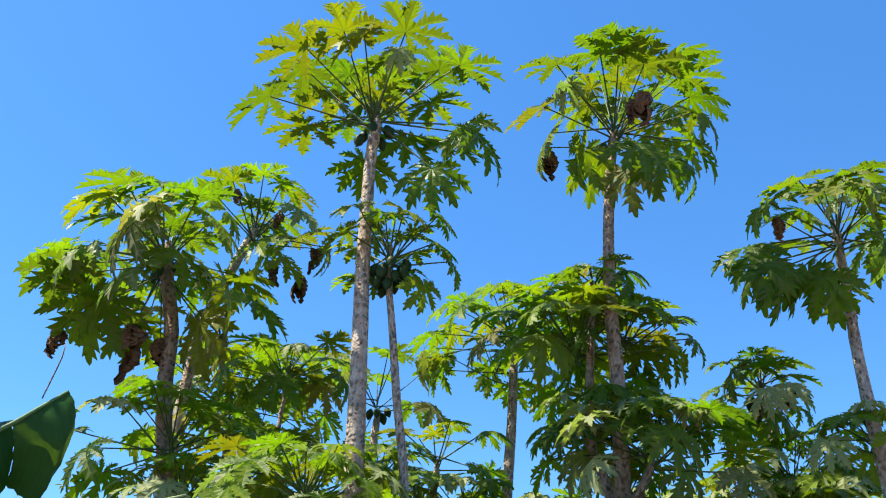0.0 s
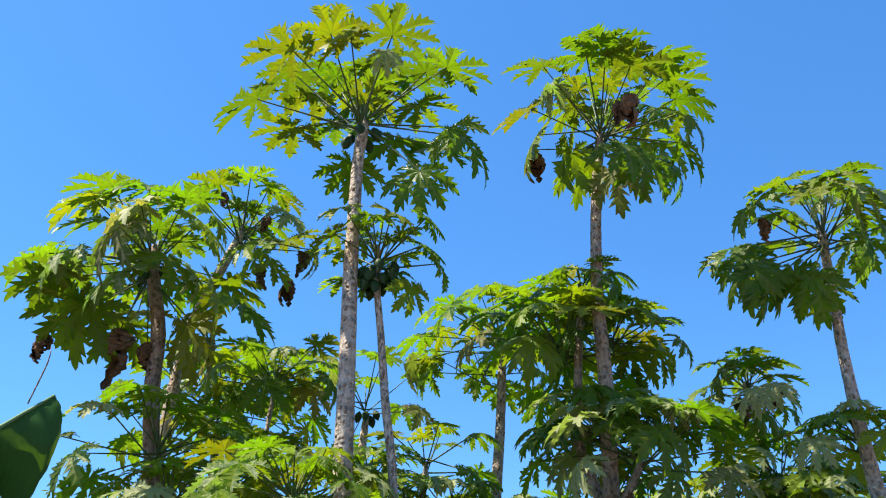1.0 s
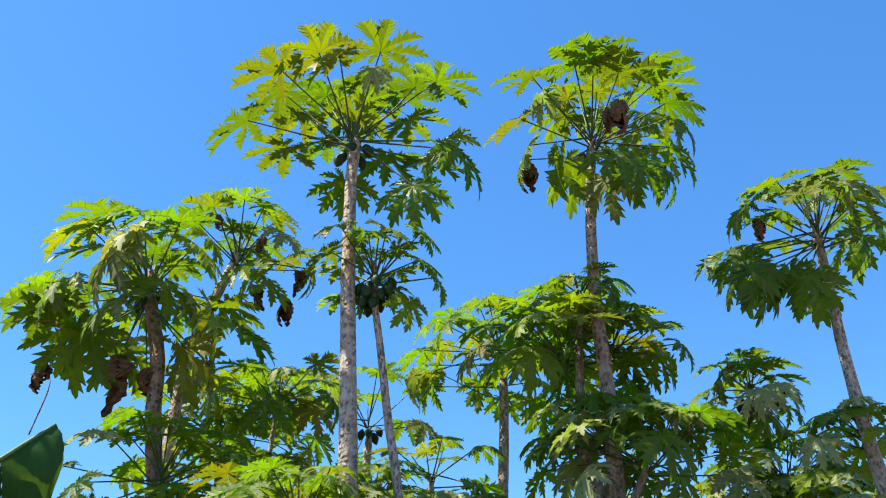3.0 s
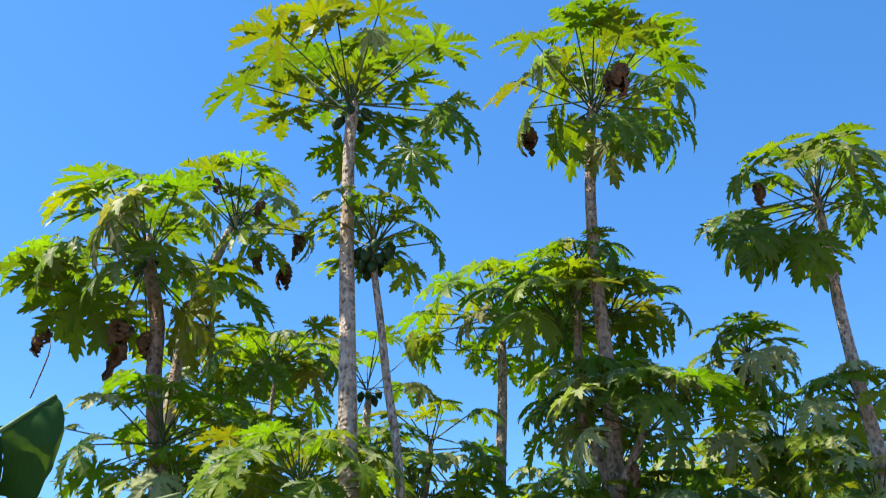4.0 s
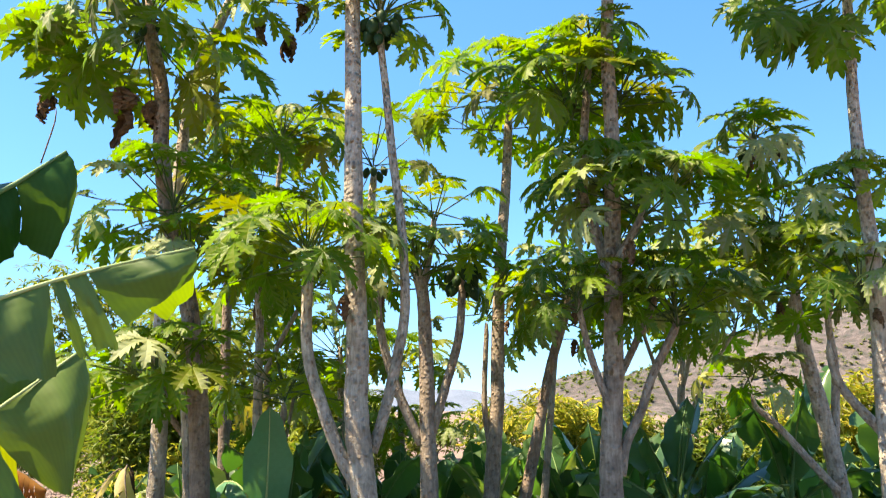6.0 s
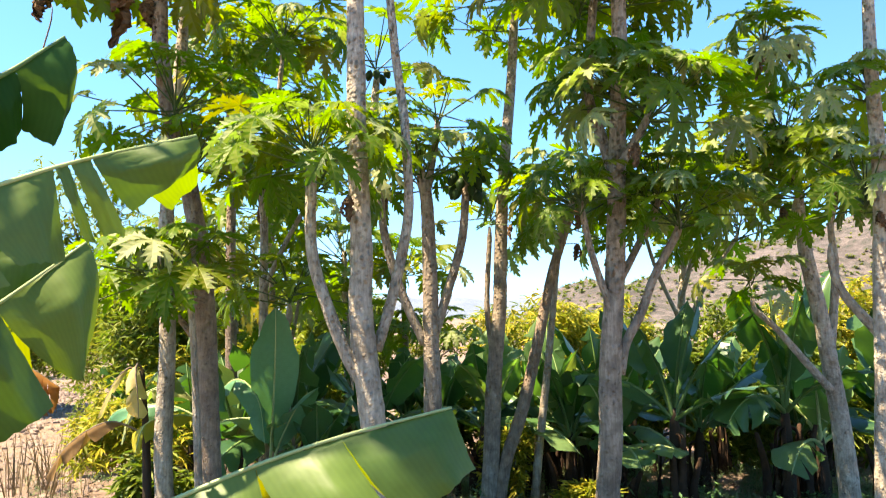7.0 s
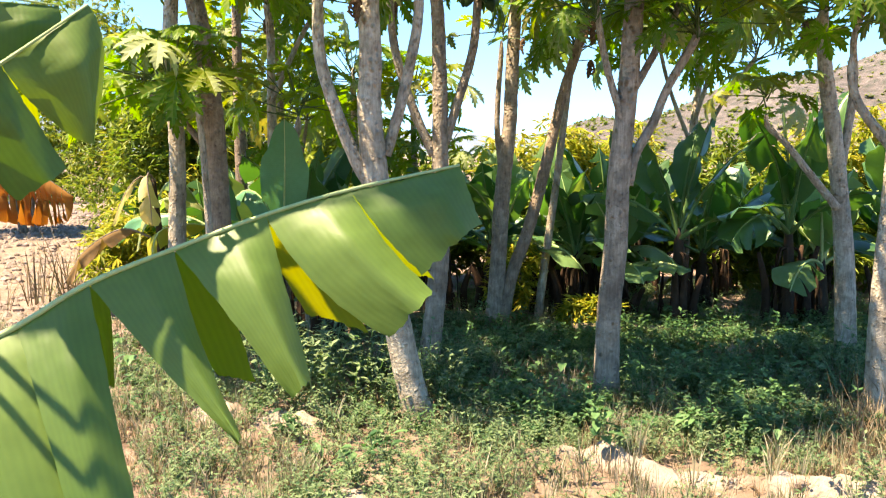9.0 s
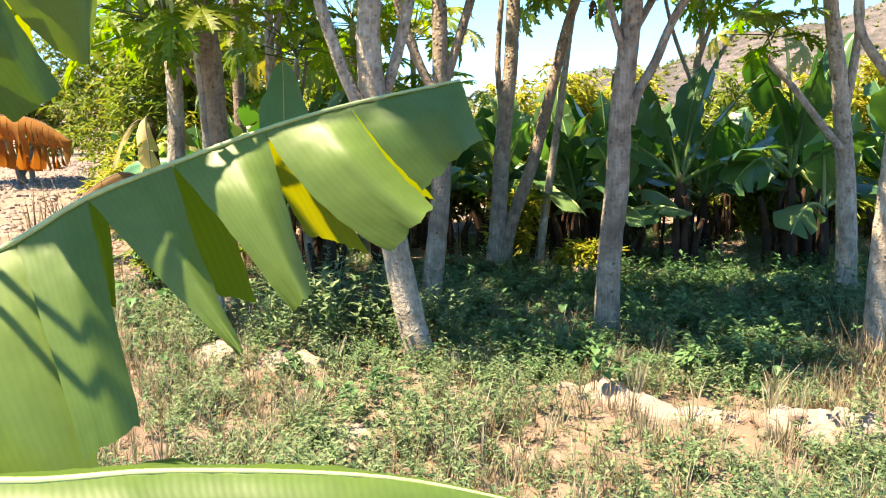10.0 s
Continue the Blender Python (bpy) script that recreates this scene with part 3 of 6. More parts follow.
def banana_leaf(plant, rib, r0, width, droops, tears, lean, seed, material=None, cells=0.05, pinch=0.5, across=6, strips=(None, None)):
    """A whole leaf: a midrib part with the two half blades under it."""
    material = material or M_BANANA
    P = np.array(rib)
    path = spline([(*p, r0 * (1 - 0.8 * i / (len(P) - 1))) for i, p in enumerate(P)], 0.05)
    leaf = part("leaf", tube("midrib", path, 8, M_SHEATH if material is M_SHEATH else M_RIB_DEEP if material is M_BANANA_ROW else M_WOOD if material in (M_BANANA_DRY, M_ORANGE, M_TAN) else M_RIB, 0.0, seed), plant)
    for k, side in enumerate((1, -1)):
        me = banana_blade("half_blade", path[:, :3], width, side, droops[k], tears[k], lean, seed + k, material, cells, pinch, across, strips[k])
        part("half_blade", me, leaf)
    return leaf


def strip_normal(strips):
    """The common way out of a set of strips, towards -y."""
    total = np.zeros(3)
    for s in strips:
        q = np.cross(np.array(s[3]) - np.array(s[0]), np.array(s[2]) - np.array(s[0]))
        total += q if q[1] < 0 else -q
    return total / (np.linalg.norm(total) + 1e-9)


def patch(L0, Lc, Le, R0, Rc, Re, n, m, fold, hump, nrm):
    """A strip of blade between two bent edges: it leaves the rib level, turns down, and is creased along its middle."""
    q = [np.array(v) for v in (L0, Lc, Le, R0, Rc, Re)]
    rows = []
    for i in range(n + 1):
        c = i / n
        row = []
        for j in range(m + 1):
            t = (j / m) ** 1.4
            a = q[0] * (1 - t) ** 2 + 2 * q[1] * t * (1 - t) + q[2] * t * t
            b = q[3] * (1 - t) ** 2 + 2 * q[4] * t * (1 - t) + q[5] * t * t
            ridge_c = min(c / 0.62, (1 - c) / 0.38)
            row.append(a + (b - a) * c + nrm * (fold * ridge_c * min(1, t * 2.5) + hump * (1 - (1 - t) ** 7)))
        rows.append(row)
    return rows


def patch_leaf(plant, rib, r0, near_strips, far_strips, material=None):
    """A torn leaf close by: a midrib with strips that hang from it on its near and far side."""
    path = spline([(*p, r0 * (1.15 - 0.7 * i / (len(rib) - 1))) for i, p in enumerate(rib)], 0.02)
    leaf = part("leaf", tube("midrib", path, 10, M_RIB_DEEP if material else M_RIB, 0.0, 1), plant)
    rng = np.random.RandomState(len(near_strips))
    for side, strips in (("near", near_strips), ("far", far_strips)):
        nrm = strip_normal(strips)
        for s in strips:
            verts, faces, vein, uvs = [], [], [], []
            n, m = 12, 16
            wide = float(np.linalg.norm(np.array(s[3]) - np.array(s[0])))
            rows = patch(*s, n, m, wide * (rng.uniform(0.12, 0.26) if side == "near" else -0.06), 0.010 if side == "near" else -0.005, nrm)
            for i, row in enumerate(rows):
                for j, v in enumerate(row):
                    ragged = 0.004 * rng.uniform(-1, 1, 3) if j == m else 0.0015 * rng.uniform(-1, 1, 3)
                    verts.append(v + ragged)
                    vein.append(1.0 if j == 0 else 0.0)
                    uvs.append((s[0][0] + wide * i / n, j / m))
            for i in range(n):
                for j in range(m):
                    a = i * (m + 1) + j
                    faces.append((a, a + 1, a + m + 2, a + m + 1))
            part("blade_strip", mesh_of("blade_strip", verts, faces, material or (M_BANANA if side == "near" else M_BANANA_BACKLIT), vein=vein, uvs=uvs), leaf)
    return leaf


def banana_plant(label, height, count, seed, spread=1.0, dry=6, green=None):
    """A clump plant at the origin: a sheathed pseudostem, arching leaves, dry ones hanging round it."""
    rng = np.random.RandomState(seed)
    plant = tagged(new("banana_plant"), label, "banana plant", "banana rows")
    h = height * 0.42
    path = spline([(0, 0, -0.05, 0.075), (0.01, 0, h * 0.5, 0.06), (0, 0.01, h, 0.045), (0, 0, h * 1.25, 0.025)], 0.08)
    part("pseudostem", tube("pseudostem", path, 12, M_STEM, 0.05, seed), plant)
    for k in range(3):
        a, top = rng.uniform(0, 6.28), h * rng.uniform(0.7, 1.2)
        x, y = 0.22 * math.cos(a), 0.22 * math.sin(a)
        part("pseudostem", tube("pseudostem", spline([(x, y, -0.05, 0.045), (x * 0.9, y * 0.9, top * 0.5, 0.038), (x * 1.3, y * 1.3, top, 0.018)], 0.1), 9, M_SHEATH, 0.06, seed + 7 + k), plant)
    for i in range(count + dry):
        az = radians(i * 137.5 + rng.uniform(-45, 45))
        dead = i >= count
        d = np.array((math.cos(az), math.sin(az), 0))
        ln = height * rng.uniform(0.56, 0.76) * (0.6 if dead else 1)
        rise = rng.uniform(76, 92) - 20 * (i / count) if i < count - 3 else rng.uniform(20, 48)
        bend = rng.uniform(0, 38) + 75 * (i / count) ** 1.8
        p = np.array((0, 0, h * (1.1 if not dead else 0.95)))
        rib, a = [p.copy()], radians(rise)
        n = 8
        for k in range(n):
            a2 = a - radians(bend) * (k / n) ** 1.3
            if dead:
                a2 = radians((-10, -72, -82, -86, -88, -88, -88, -88)[k])
            p = p + (d * math.cos(a2) * spread + np.array((0, 0, math.sin(a2)))) * ln / n
            rib.append(p.copy())
        tears = ([], [])
        for q in tears:
            q.extend(sorted(rng.uniform(0.2, 0.95, rng.randint(1, 5) if not dead else 7)))
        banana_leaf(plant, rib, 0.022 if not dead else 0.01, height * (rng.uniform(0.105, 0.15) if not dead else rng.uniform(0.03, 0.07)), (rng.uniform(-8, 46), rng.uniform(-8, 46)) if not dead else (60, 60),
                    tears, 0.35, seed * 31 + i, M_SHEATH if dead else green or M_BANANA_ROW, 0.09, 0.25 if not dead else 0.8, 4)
    return plant


# ---- ground and hills ----
# low banks of crumbled pale earth: x, y, height, size
MOUNDS = ((0.58, 4.28, 0.06, 0.16), (0.85, 4.2, 0.12, 0.15), (1.05, 4.1, 0.05, 0.13), (1.28, 4.0, 0.06, 0.13), (1.5, 3.88, 0.08, 0.16), (1.72, 3.76, 0.12, 0.18), (1.98, 3.66, 0.11, 0.19),
          (2.25, 3.52, 0.09, 0.2), (2.55, 3.38, 0.09, 0.22), (-1.38, 5.1, 0.07, 0.22), (-1.15, 4.95, 0.09, 0.20), (-0.92, 4.78, 0.09, 0.18), (-0.75, 4.7, 0.07, 0.14),
          (-0.45, 3.75, 0.04, 0.16))


def bank_share(x, y):
    return min(1.0, (0.65 + 1.3 * noise.noise(Vector((x * 3.1, y * 3.1, 6.0)))) * sum(math.exp(-((x - mx) ** 2 + (y - my) ** 2) / (s * s)) for mx, my, h, s in MOUNDS if abs(x - mx) < 1))


def ground_height(x, y):
    near = 1 / (1 + (max(0, math.hypot(x, y - 6) - 12) / 12) ** 2)
    z = 0.05 * noise.noise(Vector((x * 0.6, y * 0.6, 1.0))) + 0.03 * noise.noise(Vector((x * 2.1, y * 2.1, 4.0))) + 0.014 * noise.noise(Vector((x * 7, y * 7, 2.0)))
    for mx, my, h, s in MOUNDS:
        q = ((x - mx) ** 2 + (y - my) ** 2) / (s * s)
        if q < 6:
            z += h * math.exp(-q) * (1 + 0.45 * noise.noise(Vector((x * 6, y * 6, 3.0)))) + 0.35 * h * math.exp(-q) * noise.noise(Vector((x * 14, y * 14, 5.0)))
    return z * near - 0.02


def axis(inner, step, outer, grow=1.22):
    a = list(np.arange(-inner, inner + step / 2, step))
    d = step
    while a[-1] < outer:
        d *= grow
        a.append(a[-1] + d)
    lo, d = [], step
    p = -inner
    while p > -outer:
        d *= grow
        p -= d
        lo.append(p)
    return np.array(lo[::-1] + a)


gx, gy = axis(3.2, 0.032, 1500), axis(2.9, 0.032, 1500) + 5.8
gv = [(x, y, ground_height(x, y)) for y in gy for x in gx]
gf = [(j * len(gx) + i, j * len(gx) + i + 1, (j + 1) * len(gx) + i + 1, (j + 1) * len(gx) + i) for j in range(len(gy) - 1) for i in range(len(gx) - 1)]
ground = new("ground", mesh_of("ground", gv, gf, M_GROUND, vein=[bank_share(x, y) if abs(x) < 5 and 2 < y < 9 else 0.0 for x, y, z in gv]))
tagged(ground, "dry pinkish brown earth with clods and sparse weeds", "ground", kind="structure")


def ridge(name, label, x0, x1, y0, depth, profile, nx, ny, rough, material, seed):
    """A hill range: profile gives its height over x; it rises from the front and falls behind."""
    verts, faces = [], []
    px, pz = zip(*profile)
    for j in range(ny + 1):
        v = j / ny
        for i in range(nx + 1):
            x = x0 + (x1 - x0) * i / nx
            h = np.interp(x, px, pz)
            f = math.sin(math.pi * min(1, v / 0.62) / 2) if v < 0.62 else math.cos(math.pi / 2 * (v - 0.62) / 0.38)
            q = Vector((x * 0.03, v * depth * 0.03, seed))
            k = noise.fractal(q, 0.9, 2.1, 6)
            verts.append((x + 3 * k, y0 + depth * v, h * f + rough * k * (0.2 + f) - 0.5))
    for j in range(ny):
        for i in range(nx):
            a = j * (nx + 1) + i
            faces.append((a, a + 1, a + nx + 2, a + nx + 1))
    ob = new(name, mesh_of(name, verts, faces, material))
    return tagged(ob, label, "hill", kind="structure")


hill = ridge("backdrop_hill", "bare stony brown hillside dotted with dry scrub", 25, 420, 180, 120,
      ((25, 0), (34, 9), (46, 13), (58, 11.5), (72, 17), (85, 23), (110, 25), (130, 33), (170, 48), (260, 60), (420, 10)), 190, 60, 1.6, M_HILL, 3.0)
ridge("backdrop_far_hill", "low distant hills with blue haze in their colour", -900, 900, 1100, 200,
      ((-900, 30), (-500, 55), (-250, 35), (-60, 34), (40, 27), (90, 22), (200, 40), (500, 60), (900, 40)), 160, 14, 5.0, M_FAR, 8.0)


# ---- scattered plants, joined as stuff ----
def scatter(name, label, category, templates, spots, material, kind="stuff"):
    """Joins many small plants: templates are (verts, faces); spots are (x, y, z, size, turn, lean)."""
    V, Fc, off = [], [], 0
    rng = np.random.RandomState(len(spots))
    for x, y, z, s, a, lean in spots:
        tv, tf = templates[rng.randint(len(templates))]
        c, sn = math.cos(a), math.sin(a)
        q = tv * s
        xx = q[:, 0] * c - q[:, 1] * sn + q[:, 2] * lean * sn
        yy = q[:, 0] * sn + q[:, 1] * c + q[:, 2] * lean * c
        V.append(np.stack([xx + x, yy + y, q[:, 2] + z], 1))
        Fc.append(tf + off)
        off += len(tv)
    V = np.concatenate(V)
    Fc = np.concatenate(Fc)
    ob = new(name, mesh_of(name, V.tolist(), Fc.tolist(), material, vein=np.zeros(len(V)), smooth=False))
    return tagged(ob, label, category, kind=kind)


def leaflet(base, d, n, ln, w, bend=0.2):
    """A pointed leaf of two folded quads from base along d."""
    d, n = np.array(d) / np.linalg.norm(d), np.array(n)
    s = np.cross(d, n)
    s /= np.linalg.norm(s) + 1e-9
    up = np.cross(s, d)
    b = np.array(base)
    m = b + d * ln * 0.5 + up * bend * ln * 0.3
    t = b + d * ln - up * bend * ln * 0.4
    return [b, m + s * w - up * w * 0.25, t, m - s * w - up * w * 0.25], [(0, 1, 2, 3)]


def clump(parts):
    V, Fc, off = [], [], 0
    for v, f in parts:
        V.extend(v)
        Fc.extend([[i + off for i in q] for q in f])
        off += len(v)
    return np.array(V), np.array(Fc)


def herb(seed, n=64, spread=0.6, tall=1.0, ln=0.13, w=0.024):
    """A feathery upright weed, one unit high."""
    rng = np.random.RandomState(seed)
    parts = []
    for st in range(rng.randint(3, 6)):
        a = rng.uniform(0, 6.28)
        top = np.array((math.cos(a) * spread * rng.uniform(0.2, 1), math.sin(a) * spread * rng.uniform(0.2, 1), tall * rng.uniform(0.6, 1)))
        parts.append(([(0, 0, 0), top * 0.5 + (0.008, 0, 0.06), top, top * 0.5 + (-0.008, 0, 0.06)], [(0, 1, 2, 3)]))
        for i in range(n // 4):
            t = rng.uniform(0.2, 1.0)
            b = top * t
            az = rng.uniform(0, 6.28)
            parts.append(leaflet(b, (math.cos(az), math.sin(az), rng.uniform(-0.3, 0.7)), (0, 0, 1), ln * rng.uniform(0.6, 1.5), w * rng.uniform(0.7, 1.6)))
    return clump(parts)


def grass(seed, n=16):
    rng = np.random.RandomState(seed)
    parts = []
    for i in range(n):
        a, o = rng.uniform(0, 6.28), rng.uniform(0, 0.2)
        h, ln = rng.uniform(0.45, 1.0), rng.uniform(0.1, 0.55)
        b = np.array((o * math.cos(a), o * math.sin(a), 0))
        d = np.array((math.cos(a + rng.uniform(-1, 1)), math.sin(a + rng.uniform(-1, 1)), 0))
        s = np.array((-d[1], d[0], 0)) * 0.008
        m = b + d * ln * 0.35 + (0, 0, h * 0.62)
        t = b + d * ln + (0, 0, h)
        parts.append(([b - s, b + s, m + s, m - s], [(0, 1, 2, 3)]))
        parts.append(([m - s, m + s, t + s * 0.1, t - s * 0.1], [(0, 1, 2, 3)]))
    return clump(parts)


def oval(base, d, ln, w, dip):
    """A rounded leaf of six faces, folded along its rib and dipping to its tip."""
    d = np.array(d) / np.linalg.norm(d)
    s = np.cross(d, (0, 0, 1.0))
    s /= np.linalg.norm(s) + 1e-9
    up = np.cross(s, d)
    V = []
    for t, k in ((0.0, 0.15), (0.3, 0.9), (0.65, 0.85), (1.0, 0.06)):
        c = np.array(base) + d * ln * t - up * dip * t * t * ln
        V += [c - s * w * k + up * w * 0.3 * k, c, c + s * w * k + up * w * 0.3 * k]
    return V, [(3 * i + j, 3 * i + j + 1, 3 * i + j + 4, 3 * i + j + 3) for i in range(3) for j in range(2)]


def broadleaf(seed, n=13):
    rng = np.random.RandomState(seed)
    parts = []
    for i in range(n):
        az, el = rng.uniform(0, 6.28), rng.uniform(0.0, 1.0)
        b = np.array((math.cos(az) * 0.16, math.sin(az) * 0.16, 0.2 + 0.7 * el))
        parts.append(oval(b, (math.cos(az), math.sin(az), rng.uniform(-0.3, 0.5)), rng.uniform(0.3, 0.5), rng.uniform(0.11, 0.17), rng.uniform(0.1, 0.5)))
        parts.append(([(0, 0, 0), (0.012, 0, 0), b + (0.008, 0, 0), b], [(0, 1, 2, 3)]))
    return clump(parts)


def litter(seed, n=7):
    rng = np.random.RandomState(seed)
    parts = []
    for i in range(n):
        a = rng.uniform(0, 6.28)
        parts.append(leaflet((rng.uniform(-0.6, 0.6), rng.uniform(-0.6, 0.6), rng.uniform(0.02, 0.12)), (math.cos(a), math.sin(a), rng.uniform(-0.15, 0.3)), (rng.uniform(-0.3, 0.3), rng.uniform(-0.3, 0.3), 1), rng.uniform(0.4, 1.1), rng.uniform(0.03, 0.16), 0.4))
    return clump(parts)


def spots_in(rng, count, x0, x1, y0, y1, s0, s1, keep=None):
    out = []
    while len(out) < count:
        x, y = rng.uniform(x0, x1), rng.uniform(y0, y1)
        if keep is None or rng.rand() < keep(x, y):
            out.append((x, y, ground_height(x, y) - 0.01, rng.uniform(s0, s1), rng.uniform(0, 6.28), rng.uniform(-0.3, 0.3)))
    return out


def mound_free(x, y):
    return max(0.22, 1 - 1.2 * max(0.0, bank_share(x, y) - 0.15))


def weedy(x, y):
    n = 0.5 + 1.1 * noise.noise(Vector((x * 0.9, y * 0.9, 7.0))) + 0.8 * noise.noise(Vector((x * 2.6, y * 2.6, 9.0)))
    return max(0.05, min(1.0, n)) * mound_free(x, y) * (0.12 if x < -2.6 and y > 6.5 else 1.0)


def patchy(x, y):
    """Grass leaves bare patches of earth between its tufts."""
    return mound_free(x, y) * (0.12 if noise.noise(Vector((x * 1.5, y * 1.5, 11.0))) + 0.5 * noise.noise(Vector((x * 4, y * 4, 13.0))) > 0.1 else 1.0)


wr = np.random.RandomState(5)
scatter("leafy_weeds", "low feathery green weeds under the trees", "weeds", [herb(i) for i in range(6)],
        spots_in(wr, 4400, -4.5, 5.5, 2.7, 9.5, 0.08, 0.27, weedy) + spots_in(wr, 700, -2.5, 3.5, 2.7, 4.8, 0.07, 0.2, weedy) + spots_in(wr, 1300, -6.0, 7.0, -4.0, 2.7, 0.07, 0.2, weedy) + spots_in(wr, 500, 5.5, 8.0, 2.7, 9.5, 0.08, 0.25, weedy), M_WEED)
scatter("tall_weeds", "tall lacy green weeds by the leaning trunk", "weeds", [herb(40 + i, 90, 0.5, 1.0, 0.10, 0.02) for i in range(4)],
        spots_in(wr, 46, -1.1, 0.1, 4.9, 6.0, 0.35, 0.62) + spots_in(wr, 30, 2.2, 3.4, 5.0, 6.2, 0.25, 0.45), M_WEED)
# these weeds take the darker green, with the grove's shade put into it
scatter("shade_weeds", "leafy weeds toned darker for the shade of the grove", "weeds", [herb(80 + i, 90, 0.55, 1.0, 0.15, 0.032) for i in range(5)],
        spots_in(wr, 620, -0.2, 4.6, 4.6, 7.6, 0.14, 0.36, weedy), M_WEED_DARK)
scatter("broadleaf_weeds", "dark green broad-leaved weeds", "weeds", [broadleaf(i) for i in range(5)],
        spots_in(wr, 260, -4.0, 5.5, 4.1, 8.5, 0.10, 0.24, weedy) + spots_in(wr, 200, 0.1, 4.5, 4.5, 7.4, 0.10, 0.22, mound_free), M_WEED_DARK)
scatter("grass", "dry straw-coloured and green grass tufts", "grass", [grass(i) for i in range(6)],
        spots_in(wr, 3600, -4.5, 5.5, 2.6, 8.0, 0.07, 0.26, patchy) + spots_in(wr, 1500, -6.0, 7.0, -4.0, 2.6, 0.07, 0.2, weedy), M_GRASS)
scatter("straw", "dead straw and dry stalks lying over the earth", "straw", [grass(20 + i, 12) for i in range(5)],
        spots_in(wr, 2000, -4.0, 4.5, 2.6, 6.5, 0.06, 0.2, patchy), M_LITTER)
scatter("leaf_litter", "fallen dry leaves and straw on the earth", "leaf litter", [litter(i) for i in range(6)],
        spots_in(wr, 3600, -4.5, 5.5, 2.6, 9.0, 0.04, 0.13, mound_free) + spots_in(wr, 420, 0.2, 3.6, 4.6, 6.6, 0.12, 0.24, patchy), M_LITTER)
scatter("dry_stalks", "tall dry straw-coloured stalks and dead grass", "grass", [grass(50 + i, 10) for i in range(5)],
        spots_in(wr, 70, 2.2, 3.4, 4.1, 5.4, 0.2, 0.42) + spots_in(wr, 60, -4.6, -2.3, 8.5, 12.0, 0.4, 0.9), M_LITTER)


def lump(seed):
    """A rough little clod of earth of 20 faces, one unit across."""
    rng = np.random.RandomState(seed)
    bm = bmesh.new()
    bmesh.ops.create_icosphere(bm, subdivisions=1, radius=0.5)
    v = np.array([q.co for q in bm.verts]) * rng.uniform(0.6, 1.25, (len(bm.verts), 1))
    f = np.array([[q.index for q in t.verts] for t in bm.faces])
    bm.free()
    return v, f


scatter("field_clods", "ploughed clods of pinkish brown earth over the field", "clods", [lump(i) for i in range(6)],
        spots_in(wr, 7000, -11.0, -1.6, 6.0, 24.0, 0.04, 0.16) + spots_in(wr, 1500, -3.5, 4.0, 2.7, 6.5, 0.012, 0.045), M_CLOD)

hill_tops = [v.co.copy() for v in hill.data.vertices]
hr = np.random.RandomState(12)
scrub = []
while len(scrub) < 3200:
    v = hill_tops[hr.randint(len(hill_tops))]
    if v.y < 262 and v.z > 1:
        scrub.append((v.x + hr.uniform(-1, 1), v.y + hr.uniform(-1, 1), v.z - 0.3, hr.uniform(0.5, 1.6), hr.uniform(0, 6.28), 0.0))
scatter("hill_scrub", "dry grey-green scrub dotted over the hillside", "scrub", [herb(60 + i, 40, 0.7, 0.8, 0.4, 0.16) for i in range(4)], scrub, M_BUSH)


def bush(name, label, category, centre, radii, count, seed, material, ln, trunk_r):
    """A shrub or tree: forked stems and a crown of many leaf sprays with gaps."""
    rng = np.random.RandomState(seed)
    ob = tagged(new(name), label, category)
    ob.location = (centre[0], centre[1], 0)
    c = np.array((0, 0, centre[2]))
    lobes = [c + rng.uniform(-0.62, 0.62, 3) * radii for _ in range(9)]
    for i, q in enumerate(lobes[:4]):
        part("stem", tube("stem", spline([(0.1 * i, 0, -0.1, trunk_r), (q[0] * 0.3, q[1] * 0.3, q[2] * 0.45, trunk_r * 0.7), (*q, trunk_r * 0.3)], 0.2), 7, M_WOOD, 0.05, seed + i), ob)
    V, Fc, off = [], [], 0
    sprays = count // 7
    for i in range(sprays):
        q = lobes[rng.randint(9)]
        d = rng.normal(size=3)
        d /= np.linalg.norm(d)
        b = q + d * radii * 0.48 * rng.uniform(0.55, 1.05)
        if b[2] < 0.05:
            b[2] = rng.uniform(0.05, 0.3)
        for k in range(7):
            a = rng.uniform(0, 6.28)
            v, f = leaflet(b, (math.cos(a), math.sin(a), rng.uniform(-1.1, 0.5)), (rng.uniform(-0.4, 0.4), rng.uniform(-0.4, 0.4), 1), ln * rng.uniform(0.6, 1.3), ln * 0.13)
            V.extend(v)
            Fc.extend([[j + off for j in t] for t in f])
            off += 4
    part("crown", mesh_of("crown", V, Fc, material, vein=np.zeros(len(V)), smooth=False), ob)
    return ob


